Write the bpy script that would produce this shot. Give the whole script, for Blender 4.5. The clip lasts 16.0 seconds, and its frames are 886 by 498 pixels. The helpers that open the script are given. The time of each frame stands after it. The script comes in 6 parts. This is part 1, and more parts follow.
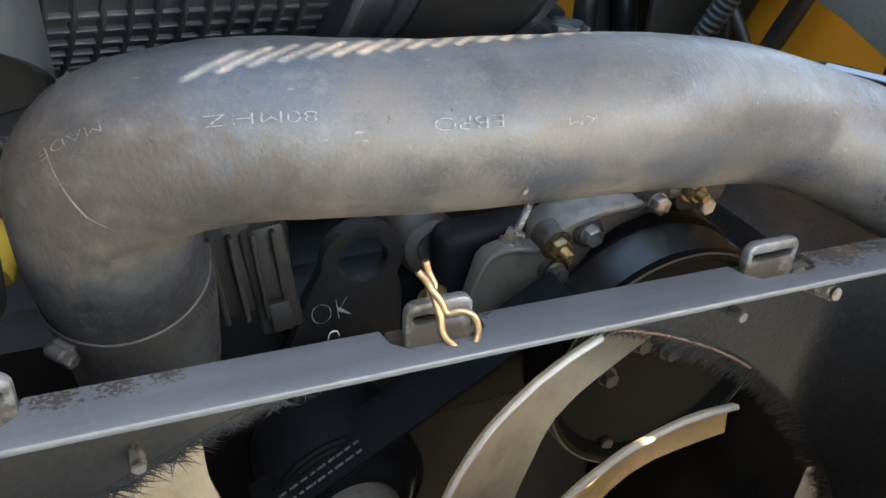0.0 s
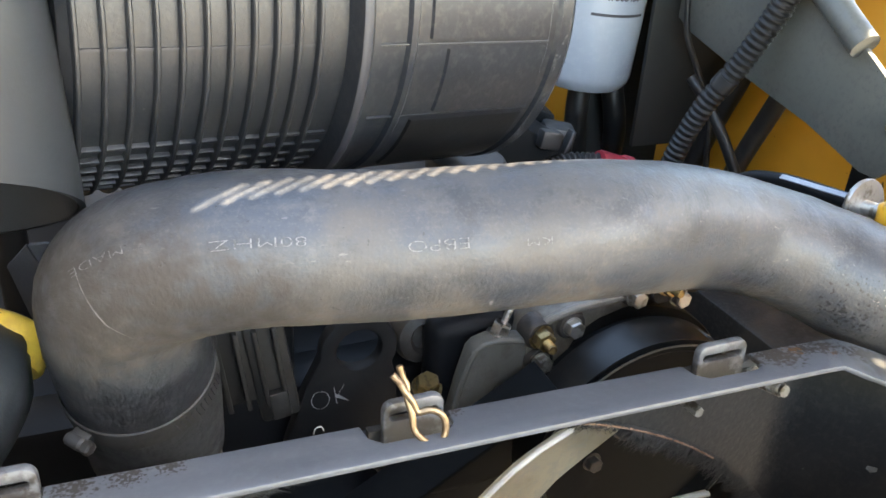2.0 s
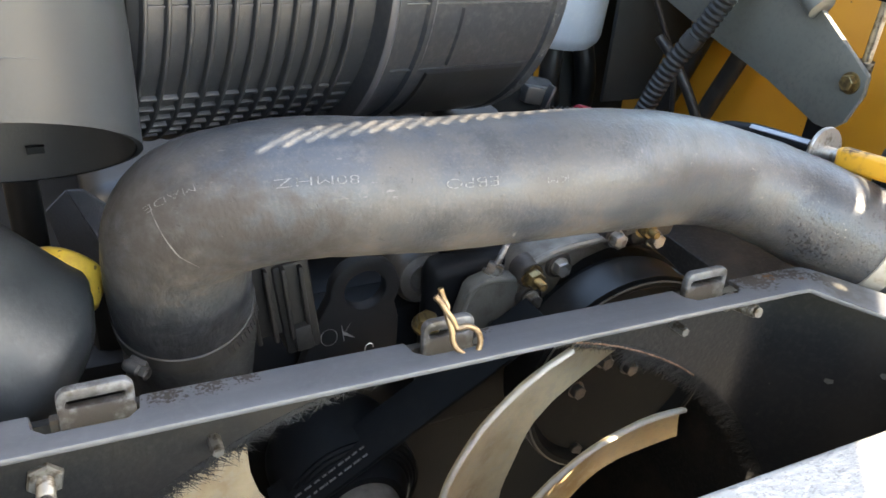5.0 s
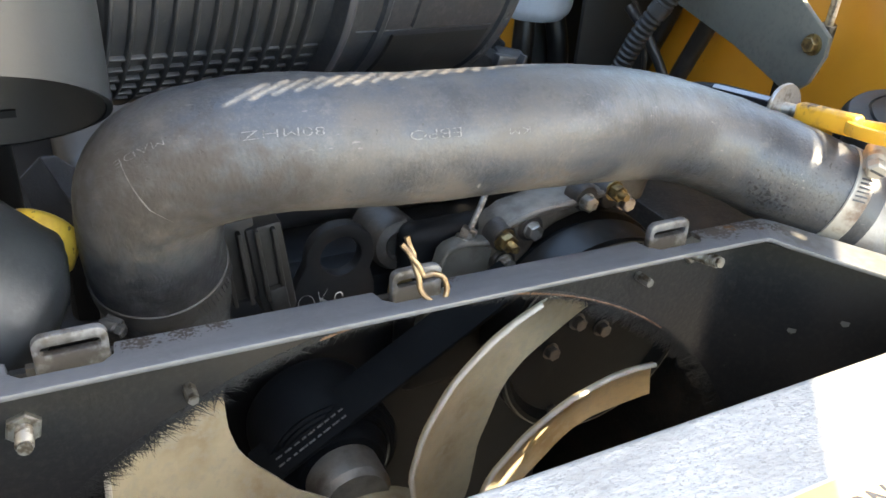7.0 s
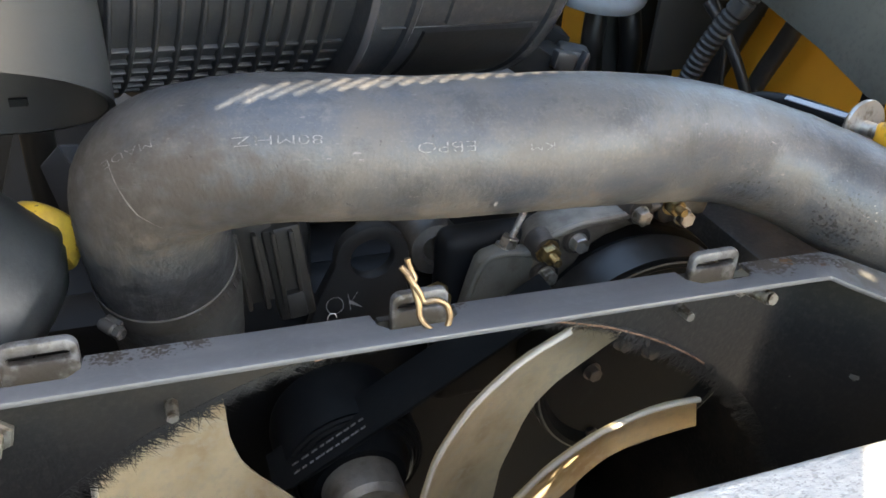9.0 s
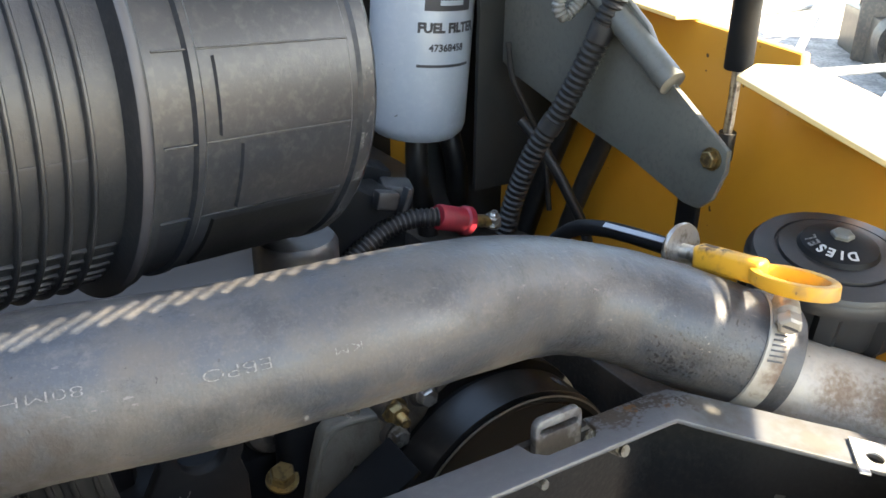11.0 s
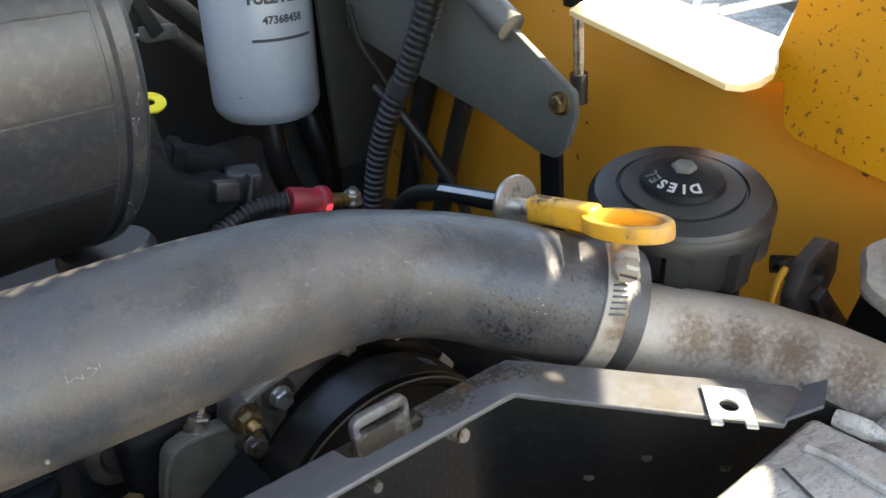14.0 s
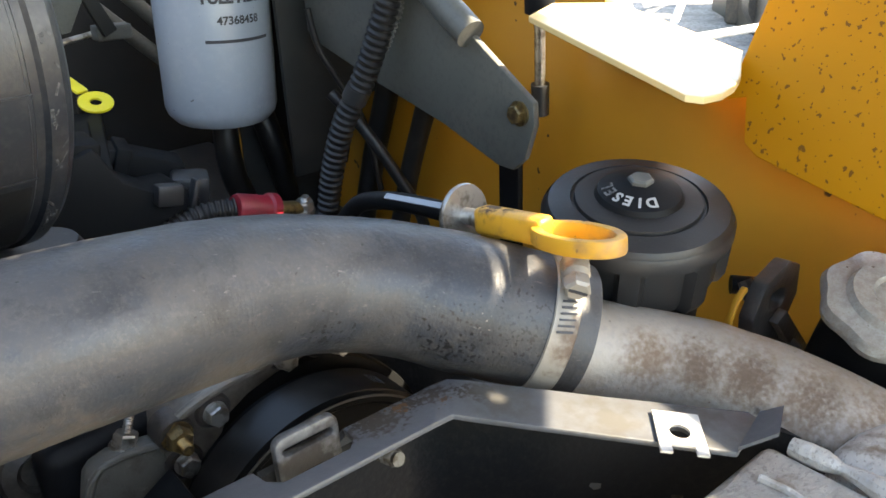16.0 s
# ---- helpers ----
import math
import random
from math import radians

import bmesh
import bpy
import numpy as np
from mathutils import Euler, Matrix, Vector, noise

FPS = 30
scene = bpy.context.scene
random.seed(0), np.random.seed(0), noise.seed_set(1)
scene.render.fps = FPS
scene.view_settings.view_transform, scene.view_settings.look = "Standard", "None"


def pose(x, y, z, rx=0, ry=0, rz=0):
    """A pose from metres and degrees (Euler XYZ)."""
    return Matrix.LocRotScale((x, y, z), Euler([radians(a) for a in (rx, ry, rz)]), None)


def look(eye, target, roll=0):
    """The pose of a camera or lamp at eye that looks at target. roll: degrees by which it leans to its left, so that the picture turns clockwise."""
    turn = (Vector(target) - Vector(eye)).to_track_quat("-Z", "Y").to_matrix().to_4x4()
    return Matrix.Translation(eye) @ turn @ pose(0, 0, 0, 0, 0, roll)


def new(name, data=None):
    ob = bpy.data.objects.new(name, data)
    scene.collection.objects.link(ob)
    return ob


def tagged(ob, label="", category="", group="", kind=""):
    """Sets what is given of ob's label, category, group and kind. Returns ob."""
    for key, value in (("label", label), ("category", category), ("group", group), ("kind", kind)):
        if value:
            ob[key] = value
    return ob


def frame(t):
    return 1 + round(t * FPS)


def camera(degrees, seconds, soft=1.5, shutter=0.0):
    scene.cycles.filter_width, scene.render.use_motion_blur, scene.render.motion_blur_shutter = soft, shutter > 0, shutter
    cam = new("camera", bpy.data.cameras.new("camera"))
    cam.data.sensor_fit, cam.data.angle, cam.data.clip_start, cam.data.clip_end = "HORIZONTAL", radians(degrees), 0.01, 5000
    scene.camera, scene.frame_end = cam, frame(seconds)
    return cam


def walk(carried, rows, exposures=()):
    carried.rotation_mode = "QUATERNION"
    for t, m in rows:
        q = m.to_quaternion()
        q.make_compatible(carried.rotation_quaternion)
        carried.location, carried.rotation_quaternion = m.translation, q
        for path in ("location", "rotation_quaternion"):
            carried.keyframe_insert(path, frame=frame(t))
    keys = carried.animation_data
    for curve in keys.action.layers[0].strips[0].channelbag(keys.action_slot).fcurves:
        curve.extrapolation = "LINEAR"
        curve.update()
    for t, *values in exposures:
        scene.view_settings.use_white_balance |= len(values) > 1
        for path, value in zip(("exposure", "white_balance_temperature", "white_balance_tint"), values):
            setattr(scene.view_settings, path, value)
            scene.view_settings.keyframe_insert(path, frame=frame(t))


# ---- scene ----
cam = camera(57.5, 16.0, soft=1.6)
PATH = [
    (0, (0.0029, 0.0043, 1.7474), (0.7195, 1.5440, 0.6912), 4.10),
    (0.5, (-0.0135, -0.0018, 1.7633), (0.7705, 1.5550, 0.7827), 5.87),
    (1, (-0.0002, -0.0111, 1.7735), (0.7600, 1.5898, 0.8466), 4.81),
    (1.5, (0.0007, -0.0148, 1.7789), (0.7505, 1.6073, 0.8808), 4.85),
    (2, (0.0061, -0.0290, 1.7837), (0.7101, 1.6093, 0.8780), 3.53),
    (2.5, (-0.0047, -0.0363, 1.7870), (0.7246, 1.5938, 0.8865), 2.95),
    (3, (-0.0243, -0.0377, 1.7899), (0.7516, 1.5758, 0.8985), 3.97),
    (3.5, (-0.0503, -0.0377, 1.7925), (0.7732, 1.5574, 0.9109), 5.09),
    (4, (-0.0669, -0.0517, 1.7915), (0.7898, 1.5337, 0.9241), 5.11),
    (4.2, (-0.0489, -0.0538, 1.7907), (0.7736, 1.5322, 0.8918), 4.15),
    (6.3, (-0.0642, -0.0638, 1.7944), (0.7614, 1.4510, 0.7825), 6.24),
    (6.5, (-0.0719, -0.0734, 1.7944), (0.7950, 1.4274, 0.7964), 5.94),
    (7, (-0.0485, -0.0774, 1.7813), (0.7912, 1.4365, 0.7797), 4.46),
    (7.5, (-0.0023, -0.0604, 1.7730), (0.6896, 1.4829, 0.7055), 2.86),
    (8, (0.0167, -0.0503, 1.7720), (0.6266, 1.5098, 0.6792), 3.37),
    (8.2, (0.0198, -0.0518, 1.7743), (0.6105, 1.5216, 0.6901), 3.26),
    (10.3, (-0.0389, -0.0569, 1.7847), (0.7634, 1.4929, 0.8077), 4.99),
    (10.5, (-0.0185, -0.0486, 1.7886), (0.8030, 1.5221, 0.8623), 3.79),
    (10.7, (0.0119, -0.0389, 1.8031), (0.8367, 1.5554, 0.9212), 1.44),
    (11, (0.0496, -0.0169, 1.8064), (1.0178, 1.5201, 0.9697), 0.60),
    (11.2, (0.0790, -0.0019, 1.7961), (1.1628, 1.4560, 0.9595), -0.61),
    (11.5, (0.0994, -0.0010, 1.7795), (1.2266, 1.4441, 0.9788), -1.94),
    (12, (0.1095, -0.0105, 1.7835), (1.2278, 1.4232, 0.9504), -4.24),
    (12.5, (0.0629, -0.0441, 1.8028), (1.2481, 1.3506, 0.9965), -4.74),
    (13, (0.0249, -0.0633, 1.8170), (1.2605, 1.2941, 1.0227), -4.38),
    (13.5, (0.0710, -0.0453, 1.7984), (1.2484, 1.3431, 0.9700), -4.29),
    (14, (0.1304, -0.0205, 1.7833), (1.1971, 1.4172, 0.8916), -4.94),
    (14.5, (0.1422, -0.0153, 1.7784), (1.1967, 1.4372, 0.8962), -3.27),
    (15, (0.1498, -0.0199, 1.7706), (1.2501, 1.4233, 0.9302), -2.77),
    (15.5, (0.1515, -0.0198, 1.7705), (1.2693, 1.4091, 0.9287), -2.50),
    (16, (0.1538, -0.0140, 1.7689), (1.2861, 1.3945, 0.9121), -2.57),
]
walk(cam, [(t, look(eye, target, roll)) for t, eye, target, roll in PATH], [(0.0, 3.56, 7930, 8), (0.6, 3.76, 7930, 8), (3.2, 3.73, 7930, 8), (4.2, 3.65, 7930, 8), (6.5, 3.60, 7800, 7), (7.5, 3.40, 7830, 7), (8.2, 3.39, 7860, 7), (10.5, 3.32, 7880, 8), (11.2, 3.15, 7800, 8), (12.0, 3.07, 7800, 8), (12.7, 2.90, 7800, 8), (16.0, 2.91, 7850, 8)])

# ---- light ----
SUN = Vector((0.537, -0.52, 0.664)).normalized()
world = bpy.data.worlds.new("sky")
scene.world = world
world.use_nodes = True
wn = world.node_tree.nodes
sky = wn.new("ShaderNodeTexSky")
sky.sky_type, sky.sun_disc = "NISHITA", False
sky.sun_elevation = math.asin(SUN.z)
sky.sun_rotation = math.atan2(SUN.x, SUN.y)
world.node_tree.links.new(sky.outputs[0], wn["Background"].inputs[0])
wn["Background"].inputs[1].default_value = 0.15
sun = new("sun", bpy.data.lights.new("sun", "SUN"))
sun.data.energy, sun.data.angle, sun.data.color = 4.2, radians(0.3), (1.0, 0.93, 0.82)
sun.matrix_world = look(SUN * 20, (0, 0, 0))


# ---- materials ----
def material(name, base, rough=0.5, metal=0.0, second=None, mix=(0.45, 0.65), scale=20.0, fine=None, fine_scale=250.0,
             bump=0.0, bump_scale=300.0, spots=None, spot_scale=60.0, spot_cut=0.7, spec=0.5, stretch=(1, 1, 1), rough2=None, coat=0.0, more_spots=None):
    """A surface: base colour, patches of a second colour, a fine grain, dark spots and a small relief."""
    m = bpy.data.materials.new(name)
    m.use_nodes = True
    nt = m.node_tree
    n, l = nt.nodes, nt.links
    b = n["Principled BSDF"]
    b.inputs["Metallic"].default_value = metal
    b.inputs["Roughness"].default_value = rough
    b.inputs["Specular IOR Level"].default_value = spec
    b.inputs["Coat Weight"].default_value = coat
    co = n.new("ShaderNodeTexCoord")
    mp = n.new("ShaderNodeMapping")
    mp.inputs["Scale"].default_value = stretch
    l.new(co.outputs["Object"], mp.inputs["Vector"])

    def noise_tex(s, detail=5.0, r=0.6):
        t = n.new("ShaderNodeTexNoise")
        t.inputs["Scale"].default_value, t.inputs["Detail"].default_value, t.inputs["Roughness"].default_value = s, detail, r
        l.new(mp.outputs[0], t.inputs["Vector"])
        return t.outputs["Fac"]

    def ramp(src, lo, hi):
        r = n.new("ShaderNodeMapRange")
        r.interpolation_type = "SMOOTHSTEP"
        r.inputs["From Min"].default_value, r.inputs["From Max"].default_value = lo, hi
        l.new(src, r.inputs["Value"])
        return r.outputs[0]

    def blend(fac, a, c):
        x = n.new("ShaderNodeMix")
        x.data_type = "RGBA"
        l.new(fac, x.inputs[0])
        for sock, v in ((x.inputs[6], a), (x.inputs[7], c)):
            if isinstance(v, tuple):
                sock.default_value = (*v, 1)
            else:
                l.new(v, sock)
        return x.outputs[2]

    col = base
    if second:
        fac = ramp(noise_tex(scale), *mix)
        col = blend(fac, col, second)
        if rough2 is not None:
            rr = n.new("ShaderNodeMapRange")
            rr.inputs["To Min"].default_value, rr.inputs["To Max"].default_value = rough, rough2
            l.new(fac, rr.inputs["Value"])
            l.new(rr.outputs[0], b.inputs["Roughness"])
    if fine:
        col = blend(ramp(noise_tex(fine_scale, 3.0), 0.45, 0.7), col, fine)
    if spots:
        v = n.new("ShaderNodeTexNoise")
        v.inputs["Scale"].default_value, v.inputs["Detail"].default_value = spot_scale, 2.0
        l.new(mp.outputs[0], v.inputs["Vector"])
        col = blend(ramp(v.outputs["Fac"], spot_cut, spot_cut + 0.04), col, spots)
        if more_spots:
            v = n.new("ShaderNodeTexNoise")
            v.inputs["Scale"].default_value, v.inputs["Detail"].default_value = more_spots[0], 1.0
            l.new(mp.outputs[0], v.inputs["Vector"])
            col = blend(ramp(v.outputs["Fac"], more_spots[1], more_spots[1] + 0.03), col, spots)
    if isinstance(col, tuple):
        b.inputs["Base Color"].default_value = (*col, 1)
    else:
        l.new(col, b.inputs["Base Color"])
    if bump:
        bp = n.new("ShaderNodeBump")
        bp.inputs["Strength"].default_value, bp.inputs["Distance"].default_value = bump, 0.002
        l.new(noise_tex(bump_scale, 4.0), bp.inputs["Height"])
        l.new(bp.outputs[0], b.inputs["Normal"])
    return m


def stain_or_shade(name, centres, colour, scale=90.0, rough=0.85, lo=0.25, hi=0.35):
    """Patches of dirt, rust or painted shade with ragged edges round given places (x, y, z, radius)."""
    nt = M[name].node_tree
    n, l = nt.nodes, nt.links
    b = n["Principled BSDF"]
    co = n.new("ShaderNodeTexCoord")
    t = n.new("ShaderNodeTexNoise")
    t.inputs["Scale"].default_value, t.inputs["Detail"].default_value = scale, 6.0
    l.new(co.outputs["Object"], t.inputs["Vector"])
    total = None
    for x, y, z, r in centres:
        d = n.new("ShaderNodeVectorMath")
        d.operation = "DISTANCE"
        l.new(co.outputs["Object"], d.inputs[0])
        d.inputs[1].default_value = (x, y, z)
        mr = n.new("ShaderNodeMapRange")
        mr.inputs["From Max"].default_value, mr.inputs["To Min"].default_value, mr.inputs["To Max"].default_value = r, 1.0, 0.0
        l.new(d.outputs["Value"], mr.inputs["Value"])
        if total is None:
            total = mr.outputs[0]
        else:
            mx = n.new("ShaderNodeMath")
            mx.operation = "MAXIMUM"
            l.new(total, mx.inputs[0])
            l.new(mr.outputs[0], mx.inputs[1])
            total = mx.outputs[0]
    ml = n.new("ShaderNodeMath")
    ml.operation = "MULTIPLY"
    l.new(t.outputs["Fac"], ml.inputs[0])
    l.new(total, ml.inputs[1])
    sm = n.new("ShaderNodeMapRange")
    sm.interpolation_type = "SMOOTHSTEP"
    sm.inputs["From Min"].default_value, sm.inputs["From Max"].default_value = lo, hi
    l.new(ml.outputs[0], sm.inputs["Value"])
    mix = n.new("ShaderNodeMix")
    mix.data_type = "RGBA"
    l.new(sm.outputs[0], mix.inputs[0])
    sock = b.inputs["Base Color"]
    if sock.is_linked:
        l.new(sock.links[0].from_socket, mix.inputs[6])
    else:
        mix.inputs[6].default_value = sock.default_value
    mix.inputs[7].default_value = (*colour, 1)
    l.new(mix.outputs[2], sock)
    rs = b.inputs["Roughness"]
    mr = n.new("ShaderNodeMix")
    l.new(sm.outputs[0], mr.inputs[0])
    if rs.is_linked:
        l.new(rs.links[0].from_socket, mr.inputs[2])
    else:
        mr.inputs[2].default_value = rs.default_value
    mr.inputs[3].default_value = rough
    l.new(mr.outputs[0], rs)


def rubber_material():
    """Wrapped rubber: dust in patches and along the length, pale scuffs, fine rings from the wrapping cloth."""
    m = bpy.data.materials.new("dusty_rubber")
    m.use_nodes = True
    n, l = m.node_tree.nodes, m.node_tree.links
    b = n["Principled BSDF"]
    b.inputs["Specular IOR Level"].default_value = 0.5
    place = n.new("ShaderNodeTexCoord")
    uv = n.new("ShaderNodeUVMap")

    def grain(source, scale, stretch=(1, 1, 1), detail=5.0, rough=0.6):
        mp, t = n.new("ShaderNodeMapping"), n.new("ShaderNodeTexNoise")
        mp.inputs["Scale"].default_value = stretch
        t.inputs["Scale"].default_value, t.inputs["Detail"].default_value, t.inputs["Roughness"].default_value = scale, detail, rough
        l.new(source, mp.inputs["Vector"])
        l.new(mp.outputs[0], t.inputs["Vector"])
        return t.outputs["Fac"]

    def step(src, lo, hi, top=1.0):
        r = n.new("ShaderNodeMapRange")
        r.interpolation_type = "SMOOTHSTEP"
        for key, v in (("From Min", lo), ("From Max", hi), ("To Max", top)):
            r.inputs[key].default_value = v
        l.new(src, r.inputs["Value"])
        return r.outputs[0]

    def calc(kind, a, c):
        x = n.new("ShaderNodeMath")
        x.operation = kind
        for sock, v in zip(x.inputs, (a, c)):
            if isinstance(v, float):
                sock.default_value = v
            else:
                l.new(v, sock)
        return x.outputs[0]

    def over(fac, under, colour):
        x = n.new("ShaderNodeMix")
        x.data_type = "RGBA"
        l.new(fac, x.inputs[0])
        if isinstance(under, tuple):
            x.inputs[6].default_value = (*under, 1)
        else:
            l.new(under, x.inputs[6])
        x.inputs[7].default_value = (*colour, 1)
        return x.outputs[2]

    where, along = place.outputs["Object"], uv.outputs[0]
    dust = step(grain(where, 16, detail=9.0, rough=0.72), 0.42, 0.62)
    col = over(dust, (0.0280, 0.0325, 0.0405), (0.056, 0.0505, 0.0455))
    col = over(step(grain(along, 1.0, (16, 110, 1)), 0.45, 0.70, 0.75), col, (0.049, 0.0475, 0.0465))
    col = over(step(grain(where, 48, detail=9.0, rough=0.75), 0.48, 0.64, 0.62), col, (0.0175, 0.0185, 0.0205))
    col = over(step(grain(where, 100, detail=7.0, rough=0.72), 0.54, 0.68, 0.50), col, (0.078, 0.071, 0.065))
    col = over(step(grain(where, 620, detail=2.0), 0.50, 0.74, 0.45), col, (0.070, 0.065, 0.060))
    scuff = calc("MULTIPLY", step(grain(along, 1.0, (150, 420, 1), 3.0), 0.635, 0.70, 0.8), step(grain(where, 22), 0.47, 0.58))
    col = over(scuff, col, (0.105, 0.098, 0.090))
    pit = step(grain(where, 240, detail=2.0), 0.70, 0.74, 0.8)
    col = over(pit, col, (0.016, 0.015, 0.015))
    away = n.new("ShaderNodeVectorMath")
    away.operation = "DISTANCE"
    away.inputs[1].default_value = (0.0, 0.345, 1.505)
    l.new(where, away.inputs[0])
    leg = step(away.outputs["Value"], 0.115, 0.070)
    col = over(calc("MULTIPLY", leg, step(grain(where, 120, (1, 1, 0.55), 8.0, 0.75), 0.47, 0.62, 0.75)), col, (0.066, 0.069, 0.072))
    col = over(calc("MULTIPLY", leg, step(grain(where, 95, detail=8.0, rough=0.75), 0.49, 0.58, 0.88)), col, (0.012, 0.0135, 0.0155))
    l.new(col, b.inputs["Base Color"])
    l.new(calc("ADD", calc("MULTIPLY", dust, 0.20), 0.36), b.inputs["Roughness"])
    sep = n.new("ShaderNodeSeparateXYZ")
    l.new(along, sep.inputs[0])
    rings = calc("SINE", calc("MULTIPLY", calc("ADD", sep.outputs[0], calc("MULTIPLY", grain(where, 30), 0.003)), 2600.0), 0.0)
    rings = calc("MULTIPLY", rings, step(grain(where, 11), 0.42, 0.66, 0.032))
    height = calc("ADD", calc("ADD", rings, calc("MULTIPLY", grain(where, 420, detail=4.0), 0.55)), calc("SUBTRACT", calc("MULTIPLY", grain(where, 75, detail=4.0), 1.0), calc("MULTIPLY", pit, 0.8)))
    height = calc("ADD", height, calc("MULTIPLY", calc("MULTIPLY", grain(where, 190, (1, 1, 0.6), 6.0, 0.7), 3.4), leg))
    bp = n.new("ShaderNodeBump")
    bp.inputs["Strength"].default_value, bp.inputs["Distance"].default_value = 0.30, 0.0018
    l.new(height, bp.inputs["Height"])
    l.new(bp.outputs[0], b.inputs["Normal"])
    return m


M = {}
M["rubber"] = rubber_material()
M["grey_paint"] = material("grey_paint", (0.088, 0.091, 0.098), 0.38, second=(0.074, 0.075, 0.079), mix=(0.45, 0.85), scale=14, fine=(0.098, 0.101, 0.107), bump=0.06,
                           bump_scale=700, metal=0.05, spots=(0.055, 0.047, 0.040), spot_scale=330, spot_cut=0.755)
M["dark_paint"] = material("dirty_dark_paint", (0.024, 0.022, 0.02), 0.42, second=(0.075, 0.058, 0.043), mix=(0.45, 0.75), scale=16, fine=(0.05, 0.045, 0.04), bump=0.2)
M["black_plastic"] = material("black_plastic", (0.022, 0.023, 0.025), 0.40, second=(0.05, 0.048, 0.046), mix=(0.5, 0.8), scale=25, bump=0.08, bump_scale=600)
M["canister"] = material("canister_plastic", (0.0132, 0.0160, 0.0205), 0.36, second=(0.0180, 0.0205, 0.0245), mix=(0.45, 0.75), scale=9, fine=(0.030, 0.031, 0.033), fine_scale=200, bump=0.08, bump_scale=500)
M["ribbed"] = material("dusty_ribbed_plastic", (0.0105, 0.0125, 0.0155), 0.42, second=(0.022, 0.0225, 0.0235), mix=(0.45, 0.70), scale=26, fine=(0.022, 0.022, 0.023), fine_scale=260, bump=0.12, bump_scale=500, spots=(0.055, 0.053, 0.050), spot_scale=330, spot_cut=0.745)
M["black_paint"] = material("black_paint", (0.0070, 0.0078, 0.0090), 0.5, second=(0.012, 0.0122, 0.0128), mix=(0.5, 0.8), scale=20, bump=0.05, spec=0.15)
M["oily_iron"] = material("oily_cast_iron", (0.03, 0.028, 0.027), 0.5, second=(0.075, 0.06, 0.048), mix=(0.4, 0.7), scale=30, bump=0.35, bump_scale=200)
M["alu"] = material("dirty_cast_aluminium", (0.25, 0.23, 0.20), 0.5, metal=0.45, second=(0.12, 0.10, 0.08), mix=(0.4, 0.7), scale=28, bump=0.3, bump_scale=260)
M["pipe"] = material("stained_aluminium_pipe", (0.335, 0.300, 0.262), 0.5, metal=0.2, second=(0.245, 0.205, 0.165), mix=(0.4, 0.7), scale=30, fine=(0.29, 0.265, 0.24), bump=0.25, bump_scale=300, spots=(0.12, 0.08, 0.06), spot_scale=330, spot_cut=0.72)
M["steel"] = material("zinc_steel", (0.50, 0.49, 0.47), 0.34, metal=0.9, second=(0.26, 0.24, 0.21), mix=(0.45, 0.62), scale=120, bump=0.15)
M["bright_zinc"] = material("bright_zinc_sheet", (0.62, 0.61, 0.58), 0.42, metal=0.55, second=(0.48, 0.46, 0.42), mix=(0.45, 0.7), scale=140)
M["corroded"] = material("corroded_pressed_metal", (0.40, 0.38, 0.34), 0.5, metal=0.4, second=(0.29, 0.26, 0.22), mix=(0.40, 0.75), scale=220, fine=(0.33, 0.30, 0.26), fine_scale=700, bump=0.25, bump_scale=500, spots=(0.13, 0.09, 0.06), spot_scale=260, spot_cut=0.70)
M["brass"] = material("yellow_zinc", (0.31, 0.225, 0.10), 0.38, metal=0.8, second=(0.14, 0.10, 0.055), scale=140)
M["rust"] = material("rust", (0.11, 0.055, 0.03), 0.85, second=(0.22, 0.13, 0.08), mix=(0.4, 0.65), scale=120, bump=0.6, bump_scale=350)
M["yellow"] = material("yellow_paint", (0.52, 0.245, 0.024), 0.36, second=(0.44, 0.20, 0.02), mix=(0.4, 0.8), scale=6, spots=(0.06, 0.03, 0.012), spot_scale=75,
                       spot_cut=0.72, bump=0.05, coat=0.2)
M["yellow_spotted"] = material("spotted_yellow_paint", (0.52, 0.225, 0.006), 0.5, second=(0.46, 0.19, 0.006), mix=(0.4, 0.8), scale=6, spots=(0.19, 0.080, 0.012),
                               spot_scale=130, spot_cut=0.690, more_spots=(290, 0.672), bump=0.05, spec=0.2)
M["yellow_plastic"] = material("yellow_plastic", (0.68, 0.34, 0.03), 0.38, second=(0.40, 0.19, 0.04), mix=(0.5, 0.7), scale=60, spots=(0.16, 0.075, 0.03), spot_scale=150, spot_cut=0.70)
M["yellow_cap"] = material("yellow_cap_plastic", (0.62, 0.41, 0.055), 0.45, second=(0.44, 0.28, 0.05), scale=40, spots=(0.16, 0.10, 0.03), spot_scale=170, spot_cut=0.66, bump=0.15)
M["filter"] = material("white_filter_paint", (0.29, 0.32, 0.355), 0.36, second=(0.25, 0.275, 0.305), mix=(0.5, 0.8), scale=16, fine=(0.31, 0.335, 0.37), fine_scale=140, spots=(0.10, 0.10, 0.10), spot_scale=200, spot_cut=0.74, coat=0.2)
M["elbow"] = material("grey_intake_plastic", (0.0165, 0.0200, 0.0240), 0.42, second=(0.0235, 0.0250, 0.0270), mix=(0.4, 0.8), scale=7, bump=0.05)
M["ink"] = material("dark_print", (0.03, 0.03, 0.035), 0.5)
M["chalk"] = material("chalk_white", (0.36, 0.36, 0.35), 0.9)
M["scuff"] = material("pale_scuff", (0.17, 0.16, 0.15), 0.9, second=(0.09, 0.083, 0.077), mix=(0.45, 0.65), scale=300)
